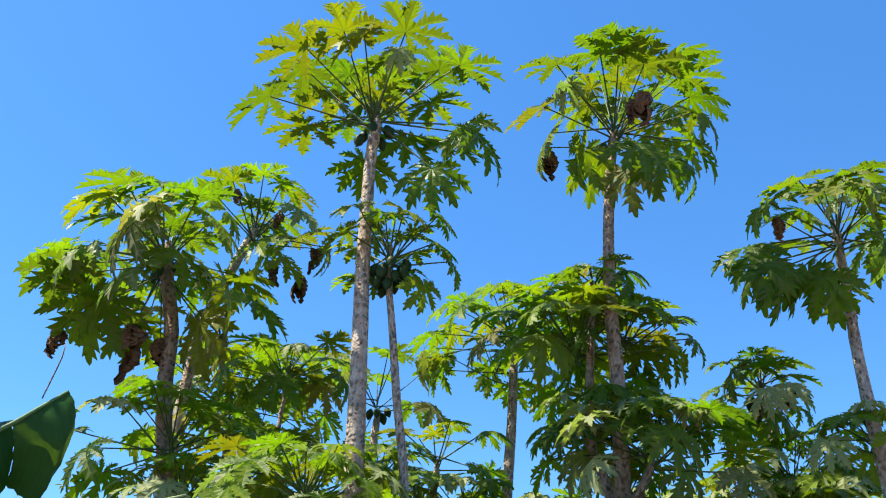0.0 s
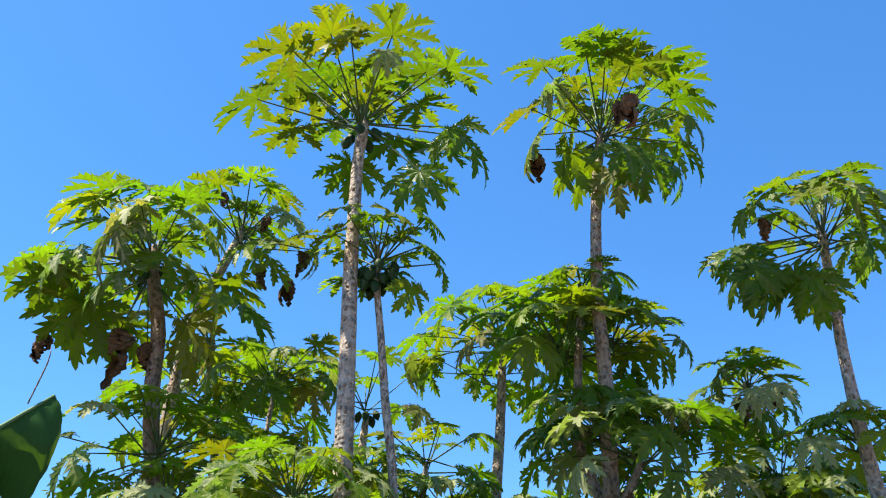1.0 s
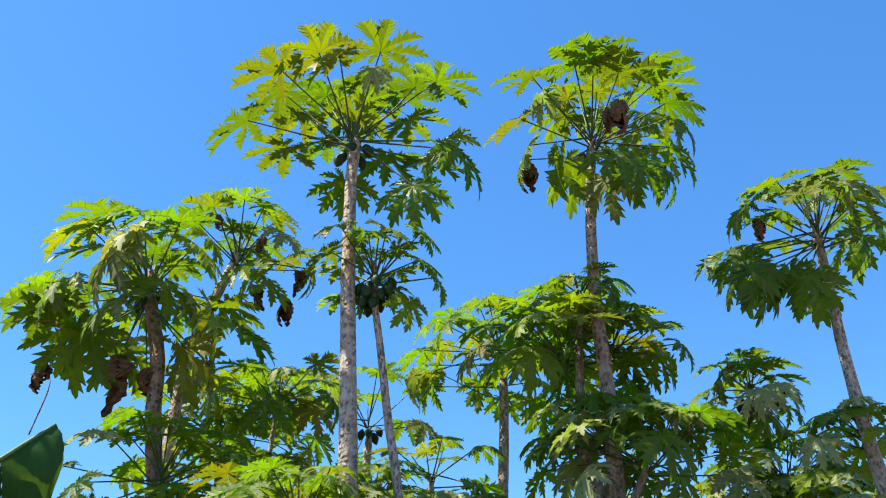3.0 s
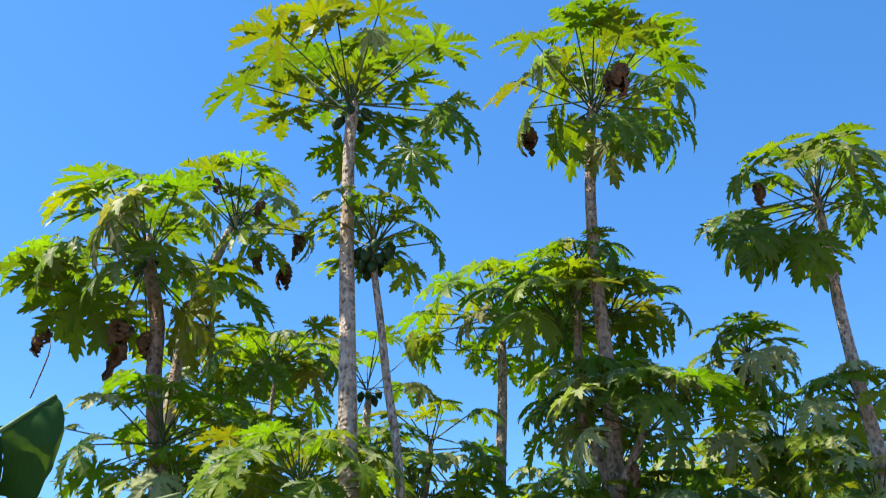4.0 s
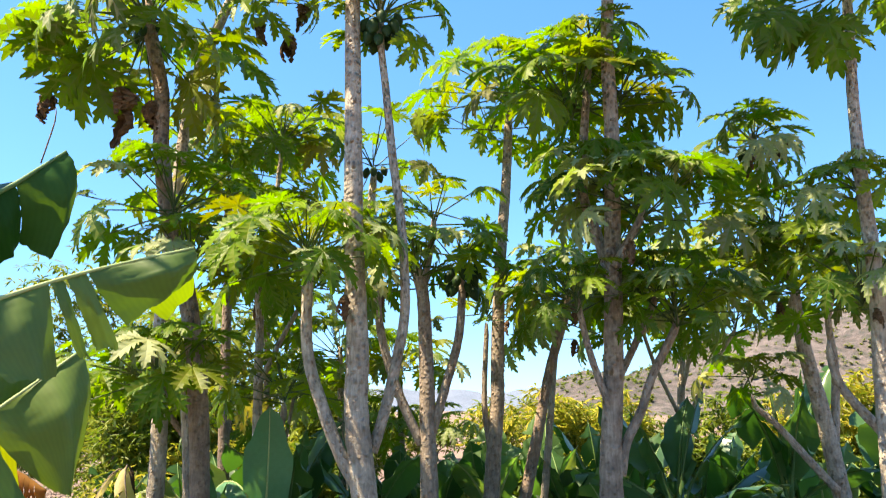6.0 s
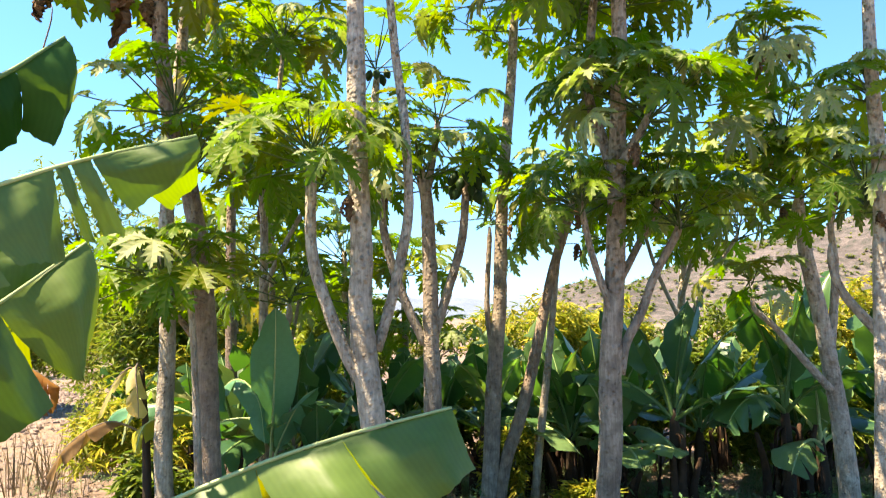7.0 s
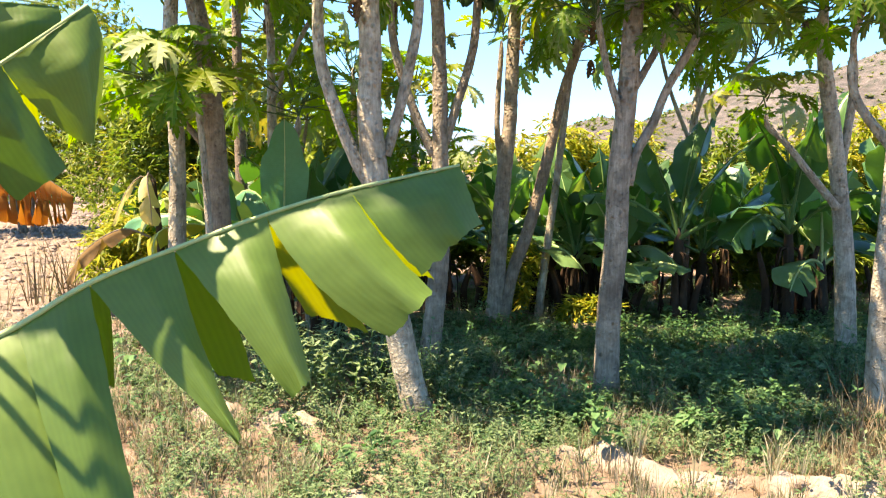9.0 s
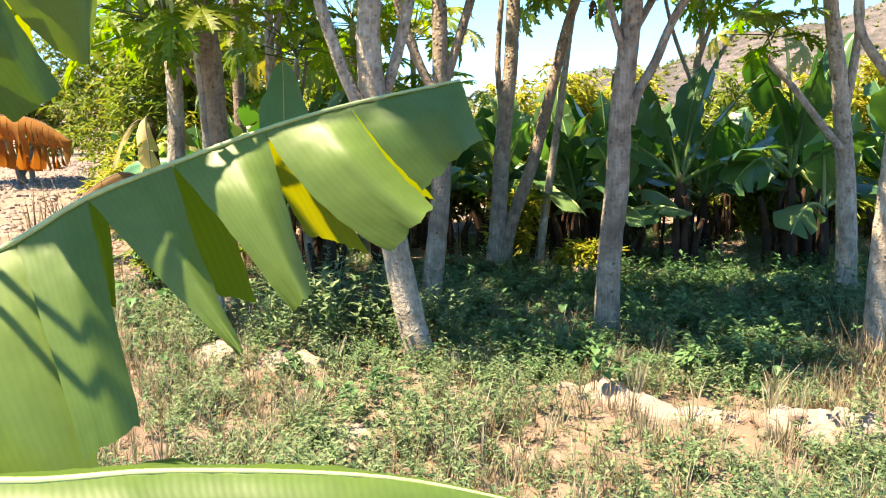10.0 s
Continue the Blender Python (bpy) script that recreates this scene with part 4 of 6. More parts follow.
# ---- the papaya grove ----
tree = papaya("tall slender papaya tree, pale scarred trunk forked low, yellow-green crowns")
stem(tree, "trunk", [(-0.12, 4.90, -0.05, 0.082), (-0.21, 4.90, 0.34, 0.079), (-0.30, 4.90, 0.82, 0.076), (-0.37, 4.90, 1.34, 0.073), (-0.42, 4.90, 1.85, 0.069), (-0.41, 4.90, 2.12, 0.067), (-0.44, 4.90, 2.85, 0.062), (-0.44, 4.90, 3.22, 0.060), (-0.45, 4.90, 4.13, 0.053), (-0.44, 4.90, 4.91, 0.048), (-0.41, 4.90, 5.23, 0.046)])
crown(tree, (-0.43, 4.9, 5.27), green=[(130, 44, 0.93, 0.37, -7, -3), (-102, 14, 0.76, 0.37, -5, -5), (-29, 20, 0.72, 0.37, 15, -9), (53, 55, 0.91, 0.37, -6, 39), (53, 41, 0.87, 0.37, -11, 7), (69, 23, 0.65, 0.37, 2, 24), (100, 8, 0.66, 0.37, 23, -7), (109, 34, 0.95, 0.37, -8, -16), (131, 59, 0.96, 0.37, -7, -31), (96, 63, 1.02, 0.37, -9, -10), (33, 6, 0.67, 0.37, -22, 60)],
      gold=[(-130, 19, 0.7, 0.37, 11, -17), (-156, -1, 0.73, 0.37, 32, -8), (151, 16, 0.6, 0.37, 1, -13), (164, 46, 0.83, 0.37, 5, -64), (-71, 17, 0.75, 0.37, -3, -5), (-91, 6, 0.81, 0.37, 34, -36), (0, 46, 0.65, 0.37, 4, -78), (79, 68, 0.95, 0.37, -13, 3)],
      dark=[(-9, -13, 0.74, 0.37, 58, -28), (10, 6, 0.65, 0.37, 54, -126), (-16, -46, 0.62, 0.37, 73, -73), (105, 49, 0.98, 0.37, -22, 0), (84, 49, 0.96, 0.37, -30, -11), (96, 47, 0.78, 0.37, -37, 1)],
      sunlit=[(-76, -2, 0.84, 0.18, 74, 6)])
fruits(tree, (-0.43, 4.9, 5.27), 5, 1)
stem(tree, "branch", [(-0.38, 4.90, 1.35, 0.050), (-0.48, 4.90, 1.51, 0.049), (-0.61, 4.90, 1.83, 0.046), (-0.70, 4.90, 2.16, 0.044), (-0.70, 4.90, 2.63, 0.040)])
crown_auto(tree, (-0.71, 4.90, 2.68), 0.58, 15, 11, 2)
stem(tree, "branch", [(-0.33, 4.95, 1.57, 0.042), (-0.25, 4.95, 1.83, 0.041), (-0.18, 4.95, 2.13, 0.039), (-0.14, 4.95, 2.39, 0.037), (-0.15, 4.95, 2.76, 0.035), (-0.17, 4.95, 3.00, 0.034), (-0.21, 4.95, 3.30, 0.032), (-0.25, 4.95, 3.74, 0.030), (-0.28, 4.95, 4.03, 0.028), (-0.28, 4.95, 4.25, 0.027)])
crown(tree, (-0.28, 4.95, 4.26), young=[(-95, 26, 0.34, 0.22, 19, -23), (-30, 30, 0.41, 0.22, 36, -4), (37, 52, 0.37, 0.22, -31, 28), (-27, 4, 0.33, 0.22, 32, -9), (-6, -8, 0.4, 0.22, 69, -12), (-17, -46, 0.33, 0.22, 81, -35), (145, 25, 0.34, 0.22, -12, -30), (142, -13, 0.3, 0.22, -1, -22), (117, 42, 0.42, 0.22, -15, -6), (68, 27, 0.4, 0.22, -14, 12), (102, 45, 0.46, 0.22, -42, -1), (78, 43, 0.45, 0.22, -36, -8), (1, 85, 0.29, 0.22, 8, -102)],
      gold=[(-73, 28, 0.36, 0.22, 36, 15), (-133, 39, 0.4, 0.22, 33, 9), (-148, 15, 0.33, 0.22, 29, -8)],
      dark=[(121, -7, 0.21, 0.22, 19, -30), (76, 11, 0.41, 0.22, -6, 11)])
fruits(tree, (-0.28, 4.95, 4.26), 16, 2)

tree = papaya("papaya tree with a rough dusky trunk and two curved side branches")
stem(tree, "trunk", [(-0.11, 6.00, -0.05, 0.075), (-0.05, 6.00, 0.50, 0.069), (-0.01, 6.00, 1.06, 0.063), (-0.02, 6.00, 1.65, 0.057), (-0.02, 6.00, 2.00, 0.053), (-0.04, 6.00, 2.57, 0.047), (-0.07, 6.00, 2.73, 0.045)])
crown_auto(tree, (-0.07, 6.00, 2.77), 0.61, 10, 12, 2)
stem(tree, "branch", [(-0.06, 6.00, 1.57, 0.045), (-0.19, 6.00, 1.85, 0.042), (-0.29, 6.00, 2.13, 0.039), (-0.35, 6.00, 2.41, 0.036), (-0.37, 6.00, 2.70, 0.033)])
crown_auto(tree, (-0.36, 6.00, 3.02), 0.45, 10, 13, 1)
stem(tree, "branch", [(0.01, 6.00, 1.65, 0.045), (0.11, 6.00, 1.96, 0.041), (0.21, 6.00, 2.32, 0.038), (0.24, 6.00, 2.73, 0.033)])
crown_auto(tree, (0.24, 6.00, 2.85), 0.42, 8, 14, 1)
fruits(tree, (0.24, 6.00, 2.85), 14, 14)
stem(tree, "branch", [(-0.06, 6.20, 2.56, 0.040), (-0.00, 6.20, 2.89, 0.034), (0.04, 6.20, 3.14, 0.030)])
crown_auto(tree, (0.04, 6.20, 3.21), 0.53, 8, 15, 1)

tree = papaya("tallest papaya tree, stout dusky grey trunk and stacked dark crowns")
stem(tree, "trunk", [(1.05, 5.33, -0.05, 0.079), (1.06, 5.33, 0.57, 0.075), (1.09, 5.33, 1.01, 0.072), (1.10, 5.33, 1.46, 0.069), (1.13, 5.33, 1.84, 0.066), (1.16, 5.33, 2.32, 0.063), (1.18, 5.33, 2.86, 0.059), (1.21, 5.33, 3.49, 0.055), (1.21, 5.33, 4.11, 0.051), (1.24, 5.33, 4.65, 0.047), (1.29, 5.33, 5.12, 0.044), (1.34, 5.33, 5.46, 0.042)])
crown(tree, (1.35, 5.33, 5.5), green=[(-107, 11, 0.78, 0.36, -12, 7), (-97, 14, 0.81, 0.36, 7, 17), (-56, 23, 0.66, 0.36, -12, -9), (-34, 29, 0.64, 0.36, 1, -15), (-2, 29, 0.7, 0.36, 13, -28), (-173, -5, 0.5, 0.36, 56, -11), (86, 65, 0.96, 0.36, -15, 15), (80, 52, 1.01, 0.36, -33, 28), (96, 51, 0.89, 0.36, -13, 18), (38, 50, 1.03, 0.36, -18, 35), (43, 34, 0.91, 0.36, -1, 36)],
      gold=[(-137, 24, 0.71, 0.36, 17, 2), (-82, 11, 0.68, 0.36, 0, 4), (-150, 0, 0.66, 0.36, 33, -6), (36, 70, 0.97, 0.36, -4, 46)],
      dark=[(-26, 2, 0.59, 0.36, 38, -8), (-11, -13, 0.57, 0.36, 39, -35), (15, -14, 0.61, 0.36, 61, -56), (-53, -46, 0.53, 0.36, 83, -35), (-87, -40, 0.67, 0.36, 55, 10), (-148, -41, 0.41, 0.37, 59, -89), (63, 50, 1.05, 0.36, -42, 16), (72, 47, 1.02, 0.36, -42, 28), (37, 18, 0.77, 0.36, 66, -109), (26, 40, 0.71, 0.36, 33, -79), (95, 0, 0.41, 0.36, 4, 5)],
      sunlit=[(-124, -1, 0.75, 0.25, 28, -73)],
      ageing=[(-77, -66, 0.47, 0.36, 82, -36)],
      withered=[(-179, -15, 0.53, 0.27, 84, 28), (-88, -15, 0.8, 0.33, 78, -76), (-93, -16, 0.74, 0.18, 80, 73)])
fruits(tree, (1.35, 5.33, 5.5), 2, 3)
stem(tree, "branch", [(1.16, 5.33, 1.39, 0.042), (1.20, 5.33, 1.58, 0.040), (1.30, 5.33, 1.77, 0.038), (1.39, 5.33, 2.00, 0.035), (1.55, 5.33, 2.29, 0.032)])
crown_auto(tree, (1.56, 5.33, 2.37), 0.50, 13, 16, 1)
stem(tree, "branch", [(1.18, 5.42, 1.95, 0.034), (1.36, 5.52, 2.25, 0.030), (1.50, 5.60, 2.50, 0.026)])
crown_auto(tree, (1.51, 5.60, 2.55), 0.52, 11, 57, 1)
stem(tree, "branch", [(1.12, 5.30, 1.75, 0.032), (1.00, 5.27, 2.10, 0.028), (0.93, 5.25, 2.42, 0.024)])
crown_auto(tree, (0.92, 5.25, 2.47), 0.42, 9, 59, 1)
stem(tree, "branch", [(1.20, 5.48, 2.60, 0.050), (1.11, 5.48, 2.93, 0.046), (1.03, 5.48, 3.23, 0.042), (1.07, 5.48, 3.73, 0.036), (1.12, 5.48, 4.23, 0.030)])
crown_auto(tree, (1.14, 5.48, 4.28), 0.35, 8, 17, 0)
crown_auto(tree, (0.99, 5.53, 3.83), 0.65, 16, 18, 1)
crown_auto(tree, (1.34, 5.58, 3.92), 0.49, 11, 19, 1)
stem(tree, "branch", [(1.16, 5.23, 2.66, 0.040), (1.35, 5.23, 2.99, 0.030)])
crown_auto(tree, (1.36, 5.23, 3.03), 0.61, 16, 20, 2)
crown_auto(tree, (1.21, 5.53, 3.25), 0.58, 13, 39, 1)

tree = papaya("slim papaya tree with a forked dusky trunk among banana plants")
stem(tree, "trunk", [(0.44, 7.46, -0.05, 0.075), (0.49, 7.46, 0.56, 0.071), (0.52, 7.46, 1.20, 0.067), (0.58, 7.46, 1.83, 0.063), (0.59, 7.46, 2.16, 0.060), (0.63, 7.46, 2.96, 0.055), (0.71, 7.46, 3.82, 0.049), (0.75, 7.46, 4.42, 0.045)])
crown_auto(tree, (0.76, 7.46, 4.60), 0.88, 20, 21, 1)
crown_auto(tree, (0.60, 7.60, 4.36), 0.65, 6, 44, 1)
stem(tree, "branch", [(0.51, 7.46, 1.47, 0.035), (0.47, 7.46, 1.86, 0.032), (0.50, 7.46, 2.45, 0.028)])
crown_auto(tree, (0.51, 7.46, 2.69), 0.52, 6, 22, 2)

tree = papaya("leaning papaya tree with a brown trunk and hanging withered leaves")
stem(tree, "trunk", [(0.51, 7.46, -0.05, 0.060), (0.60, 7.46, 0.46, 0.056), (0.75, 7.46, 0.91, 0.053), (0.90, 7.46, 1.49, 0.049), (1.04, 7.46, 2.11, 0.044), (1.22, 7.46, 2.68, 0.040)])
crown_auto(tree, (1.23, 7.46, 2.81), 0.71, 15, 23, 3)

tree = papaya("thin pale-stemmed young papaya tree leaning slightly")
stem(tree, "trunk", [(0.90, 7.92, -0.05, 0.040), (0.94, 7.92, 0.39, 0.038), (1.02, 7.92, 1.03, 0.035), (1.11, 7.92, 1.80, 0.031), (1.15, 7.92, 2.18, 0.029), (1.19, 7.92, 2.49, 0.028)])
crown_auto(tree, (1.19, 7.92, 2.55), 0.61, 10, 24, 2)

tree = papaya("slender papaya tree standing behind the thick trunk")
stem(tree, "trunk", [(2.56, 9.00, -0.05, 0.050), (2.62, 9.00, 1.74, 0.041), (2.65, 9.00, 2.52, 0.038), (2.42, 9.00, 3.09, 0.035)])
crown_auto(tree, (2.40, 9.00, 3.18), 0.81, 14, 25, 1)
fruits(tree, (2.40, 9.00, 3.18), 3, 25)
stem(tree, "branch", [(2.62, 9.0, 1.9, 0.034), (2.72, 8.7, 2.5, 0.030), (2.78, 8.4, 2.95, 0.026)])
crown_auto(tree, (2.78, 8.4, 3.0), 0.66, 11, 56, 1)
stem(tree, "branch", [(2.60, 9.0, 1.5, 0.030), (2.85, 8.8, 2.1, 0.026), (3.10, 8.6, 2.55, 0.022)])
crown_auto(tree, (3.11, 8.6, 2.60), 0.66, 11, 58, 1)
stem(tree, "branch", [(2.60, 9.0, 1.7, 0.030), (2.30, 8.7, 2.2, 0.026), (2.10, 8.4, 2.6, 0.022)])
crown_auto(tree, (2.08, 8.4, 2.66), 0.70, 12, 60, 1)

tree = papaya("papaya tree with a pale smooth trunk and three leafy limbs")
stem(tree, "trunk", [(3.08, 6.36, -0.05, 0.078), (3.05, 6.36, 0.53, 0.072), (2.99, 6.36, 1.12, 0.065), (2.91, 6.36, 1.66, 0.059), (2.82, 6.36, 2.14, 0.054), (2.79, 6.36, 2.37, 0.052), (2.76, 6.36, 2.53, 0.050)])
crown_auto(tree, (2.77, 6.36, 2.70), 0.65, 14, 26, 2)
stem(tree, "branch", [(2.91, 6.26, 1.19, 0.040), (2.74, 6.26, 1.39, 0.036), (2.51, 6.26, 1.66, 0.031), (2.36, 6.26, 1.80, 0.028)])
crown_auto(tree, (2.35, 6.26, 1.97), 0.42, 8, 27, 0)
stem(tree, "branch", [(2.97, 6.41, 1.37, 0.045), (3.01, 6.41, 1.66, 0.042), (3.05, 6.41, 2.12, 0.036), (3.03, 6.41, 2.42, 0.032), (3.08, 6.41, 2.62, 0.030)])
crown_auto(tree, (3.11, 6.41, 2.88), 0.67, 13, 28, 2)
stem(tree, "branch", [(2.92, 6.66, 2.40, 0.045), (2.90, 6.66, 2.76, 0.043), (2.82, 6.66, 3.08, 0.040), (2.72, 6.66, 3.25, 0.039), (2.70, 6.66, 3.71, 0.036), (2.66, 6.66, 3.90, 0.035)])
crown(tree, (2.68, 6.66, 3.94), green=[(-149, 26, 0.38, 0.27, 14, -2), (-109, 12, 0.35, 0.27, -16, -2), (-85, 38, 0.24, 0.27, -5, 13), (-44, 41, 0.28, 0.27, 2, 3), (-63, 7, 0.27, 0.3, 3, 64), (-167, -2, 0.37, 0.27, 28, 4), (78, 22, 0.44, 0.27, -12, 45)],
      gold=[(-136, 8, 0.43, 0.27, 51, -21)],
      dark=[(19, 3, 0.3, 0.27, 20, -43), (177, -37, 0.36, 0.27, 44, 38), (-6, -31, 0.3, 0.27, 37, -23), (161, -57, 0.37, 0.27, 70, 74), (30, -39, 0.46, 0.27, 38, -60), (-97, -46, 0.38, 0.27, 70, 13), (87, -23, 0.38, 0.27, 36, 14), (52, -37, 0.49, 0.27, 5, 32)],
      sunlit=[(-165, -15, 0.38, 0.27, 32, -6), (-109, -17, 0.58, 0.27, 46, -2), (-89, -13, 0.47, 0.27, 35, -18)],
      withered=[(-73, -18, 0.36, 0.19, 86, 29), (-122, -31, 0.42, 0.18, 85, -22)])
fruits(tree, (2.68, 6.66, 3.94), 2, 5)
crown_auto(tree, (2.76, 6.56, 3.16), 0.60, 13, 29, 0)
crown_auto(tree, (2.55, 6.76, 3.01), 0.51, 10, 43, 1)

tree = papaya("tall papaya tree, long leaning pale trunk, dark drooping crown")
stem(tree, "trunk", [(2.62, 4.99, -0.05, 0.068), (2.61, 4.99, 0.63, 0.063), (2.64, 4.99, 1.47, 0.056), (2.65, 4.99, 2.00, 0.052), (2.67, 4.99, 2.61, 0.047), (2.65, 4.99, 3.12, 0.044), (2.65, 4.99, 3.57, 0.040), (2.66, 4.99, 3.87, 0.038), (2.68, 4.99, 4.28, 0.035), (2.69, 4.99, 4.49, 0.033)])
crown(tree, (2.7, 4.99, 4.46), green=[(-133, 16, 0.62, 0.33, 22, -13), (-108, 12, 0.62, 0.33, 1, 39), (94, 45, 0.54, 0.33, -21, 40), (83, 24, 0.61, 0.33, -16, 31), (41, 32, 0.8, 0.33, -16, 17), (71, 56, 0.67, 0.33, -32, 45), (-41, 29, 0.43, 0.33, 24, -21)],
      gold=[(-115, 4, 0.7, 0.33, 40, -3), (-79, 19, 0.32, 0.33, 27, 38)],
      dark=[(-152, 8, 0.64, 0.33, 27, -15), (176, -6, 0.62, 0.33, 31, 31), (-166, -24, 0.71, 0.33, 51, 32), (-163, -30, 0.66, 0.33, 69, 102), (-155, -42, 0.49, 0.33, 75, 40), (-137, -47, 0.58, 0.33, 75, 23), (71, -17, 0.52, 0.33, 9, 8), (26, 7, 0.33, 0.33, 57, -168), (-72, -26, 0.38, 0.33, 84, 26), (2, 13, 0.45, 0.33, 41, -25), (158, -3, 0.54, 0.33, 53, 82), (113, -12, 0.47, 0.33, -5, -13)],
      sunlit=[(-94, 10, 0.51, 0.33, 16, 31), (-115, -8, 0.77, 0.17, 28, -64)],
      withered=[(-152, -1, 0.6, 0.2, 79, -10)])
stem(tree, "branch", [(2.77, 5.24, 1.60, 0.045), (2.53, 5.24, 1.89, 0.036), (2.47, 5.24, 2.09, 0.030)])
crown_auto(tree, (2.62, 5.09, 2.48), 0.50, 12, 30, 2)
crown_auto(tree, (2.65, 5.04, 3.11), 0.37, 9, 31, 0)

tree = papaya("papaya tree with a reddish brown trunk and big drooping dusty leaves")
stem(tree, "trunk", [(-1.52, 5.97, -0.05, 0.078), (-1.57, 5.97, 1.40, 0.073), (-1.61, 5.97, 2.07, 0.070), (-1.65, 5.97, 2.34, 0.069), (-1.73, 5.97, 2.74, 0.068), (-1.86, 5.97, 3.22, 0.066), (-1.93, 5.97, 3.68, 0.064), (-1.95, 5.97, 4.12, 0.062), (-2.04, 5.97, 4.53, 0.061), (-2.08, 5.97, 4.77, 0.060)])
crown(tree, (-2.09, 5.97, 4.7), green=[(-118, 42, 0.66, 0.42, 14, -8), (-132, 30, 0.46, 0.42, 19, -16), (-179, -11, 0.58, 0.42, 29, 15), (30, 1, 0.61, 0.42, 11, 43), (119, 33, 0.91, 0.42, -18, -6), (96, 40, 0.82, 0.42, -17, -36), (145, 54, 0.91, 0.42, -38, -35), (95, 64, 0.87, 0.42, -39, -23), (-59, -17, 0.53, 0.42, 48, -6), (146, 19, 0.8, 0.42, -12, -37)],
      young=[(-128, 30, 0.65, 0.42, 20, -19), (-80, 30, 0.67, 0.42, 12, -27), (-175, 4, 0.77, 0.42, 21, 39), (-58, 18, 0.76, 0.42, 11, -41), (-39, 18, 0.6, 0.42, 42, 11), (-31, -26, 0.77, 0.42, 64, 57), (3, -24, 0.79, 0.42, 43, -32)],
      gold=[(-163, -12, 0.65, 0.45, 18, -27), (-157, -42, 0.6, 0.45, 32, -42), (112, -8, 0.77, 0.42, -13, 5), (-19, -54, 0.69, 0.42, 82, -115)],
      dark=[(-139, -50, 0.6, 0.48, 56, -90), (154, -70, 0.51, 0.42, 72, 135), (110, 45, 0.87, 0.42, -47, -20), (120, 10, 0.85, 0.42, -12, -10), (89, 11, 0.73, 0.42, 2, -20)],
      sunlit=[(-80, 6, 0.78, 0.42, 31, -67), (-136, -10, 0.6, 0.42, 30, 0), (-90, -31, 0.62, 0.42, 34, -35), (-43, -25, 0.7, 0.23, 51, 82)],
      ageing=[(-89, -7, 0.8, 0.42, 47, -44), (8, -50, 0.8, 0.42, 79, 14)],
      withered=[(166, -30, 0.94, 0.31, 78, 29), (-129, -75, 0.6, 0.44, 77, -35), (11, -84, 0.64, 0.35, 81, -172)])
fruits(tree, (-2.09, 5.97, 4.7), 3, 7)
stem(tree, "branch", [(-1.64, 5.87, 2.40, 0.040), (-1.73, 5.87, 2.80, 0.035), (-1.79, 5.87, 3.18, 0.030)])
crown_auto(tree, (-1.78, 5.82, 3.21), 0.68, 10, 32, 1)
crown_auto(tree, (-1.63, 5.77, 2.84), 0.53, 10, 33, 1)
stem(tree, "branch", [(-1.60, 5.95, 1.55, 0.032), (-1.85, 6.0, 1.85, 0.026), (-2.10, 6.1, 2.02, 0.022)])
crown_auto(tree, (-2.12, 6.1, 2.06), 0.52, 10, 55, 1)
stem(tree, "bare_petiole", [(-2.48, 5.30, 3.39, 0.006), (-2.41, 5.30, 3.67, 0.006)])

tree = papaya("papaya tree with a whitish trunk and many withered hanging leaves")
stem(tree, "trunk", [(-1.94, 6.36, -0.05, 0.068), (-1.99, 6.36, 0.79, 0.064), (-1.97, 6.36, 1.62, 0.061), (-2.00, 6.36, 2.29, 0.058), (-1.96, 6.36, 2.97, 0.055), (-1.91, 6.36, 3.67, 0.052), (-1.89, 6.36, 3.92, 0.050), (-1.85, 6.36, 4.26, 0.049), (-1.78, 6.36, 4.49, 0.048), (-1.61, 6.36, 4.94, 0.046), (-1.52, 6.36, 5.15, 0.045)])
crown(tree, (-1.51, 6.36, 5.17), green=[(-110, 33, 0.48, 0.3, -3, 7), (-140, 69, 0.51, 0.3, 13, 63), (0, 49, 0.47, 0.3, 17, -43), (-26, -44, 0.44, 0.3, 62, -23), (-134, 23, 0.42, 0.3, 4, 9), (-101, -12, 0.56, 0.3, 53, 92), (-73, -35, 0.6, 0.3, 53, -41), (105, 52, 0.68, 0.3, -52, -7), (82, 37, 0.63, 0.3, -13, -25), (115, 34, 0.69, 0.3, -13, 6), (69, 21, 0.56, 0.3, -5, 1)],
      young=[(-74, 43, 0.5, 0.3, 3, -4), (-52, 33, 0.5, 0.3, 8, 31), (-60, -37, 0.63, 0.3, 44, -94)],
      gold=[(18, 2, 0.4, 0.3, -33, 12)],
      dark=[(94, 33, 0.65, 0.3, -3, -36)],
      sunlit=[(-35, 6, 0.51, 0.3, 38, 3)],
      ageing=[(11, -8, 0.62, 0.3, 76, 4)],
      withered=[(-98, 15, 0.5, 0.17, 86, -36), (-56, -5, 0.52, 0.19, 86, -75), (-19, -55, 0.37, 0.25, 84, -132), (22, -37, 0.55, 0.26, 84, -172), (22, -6, 0.52, 0.23, 80, 176)])

tree = papaya("young papaya shoot with pale dusty leaves by the field edge")
stem(tree, "trunk", [(-1.49, 5.60, -0.05, 0.030), (-1.56, 5.60, 1.49, 0.022), (-1.60, 5.60, 1.93, 0.020)])
crown_auto(tree, (-1.77, 5.60, 2.02), 0.64, 13, 34, 0)

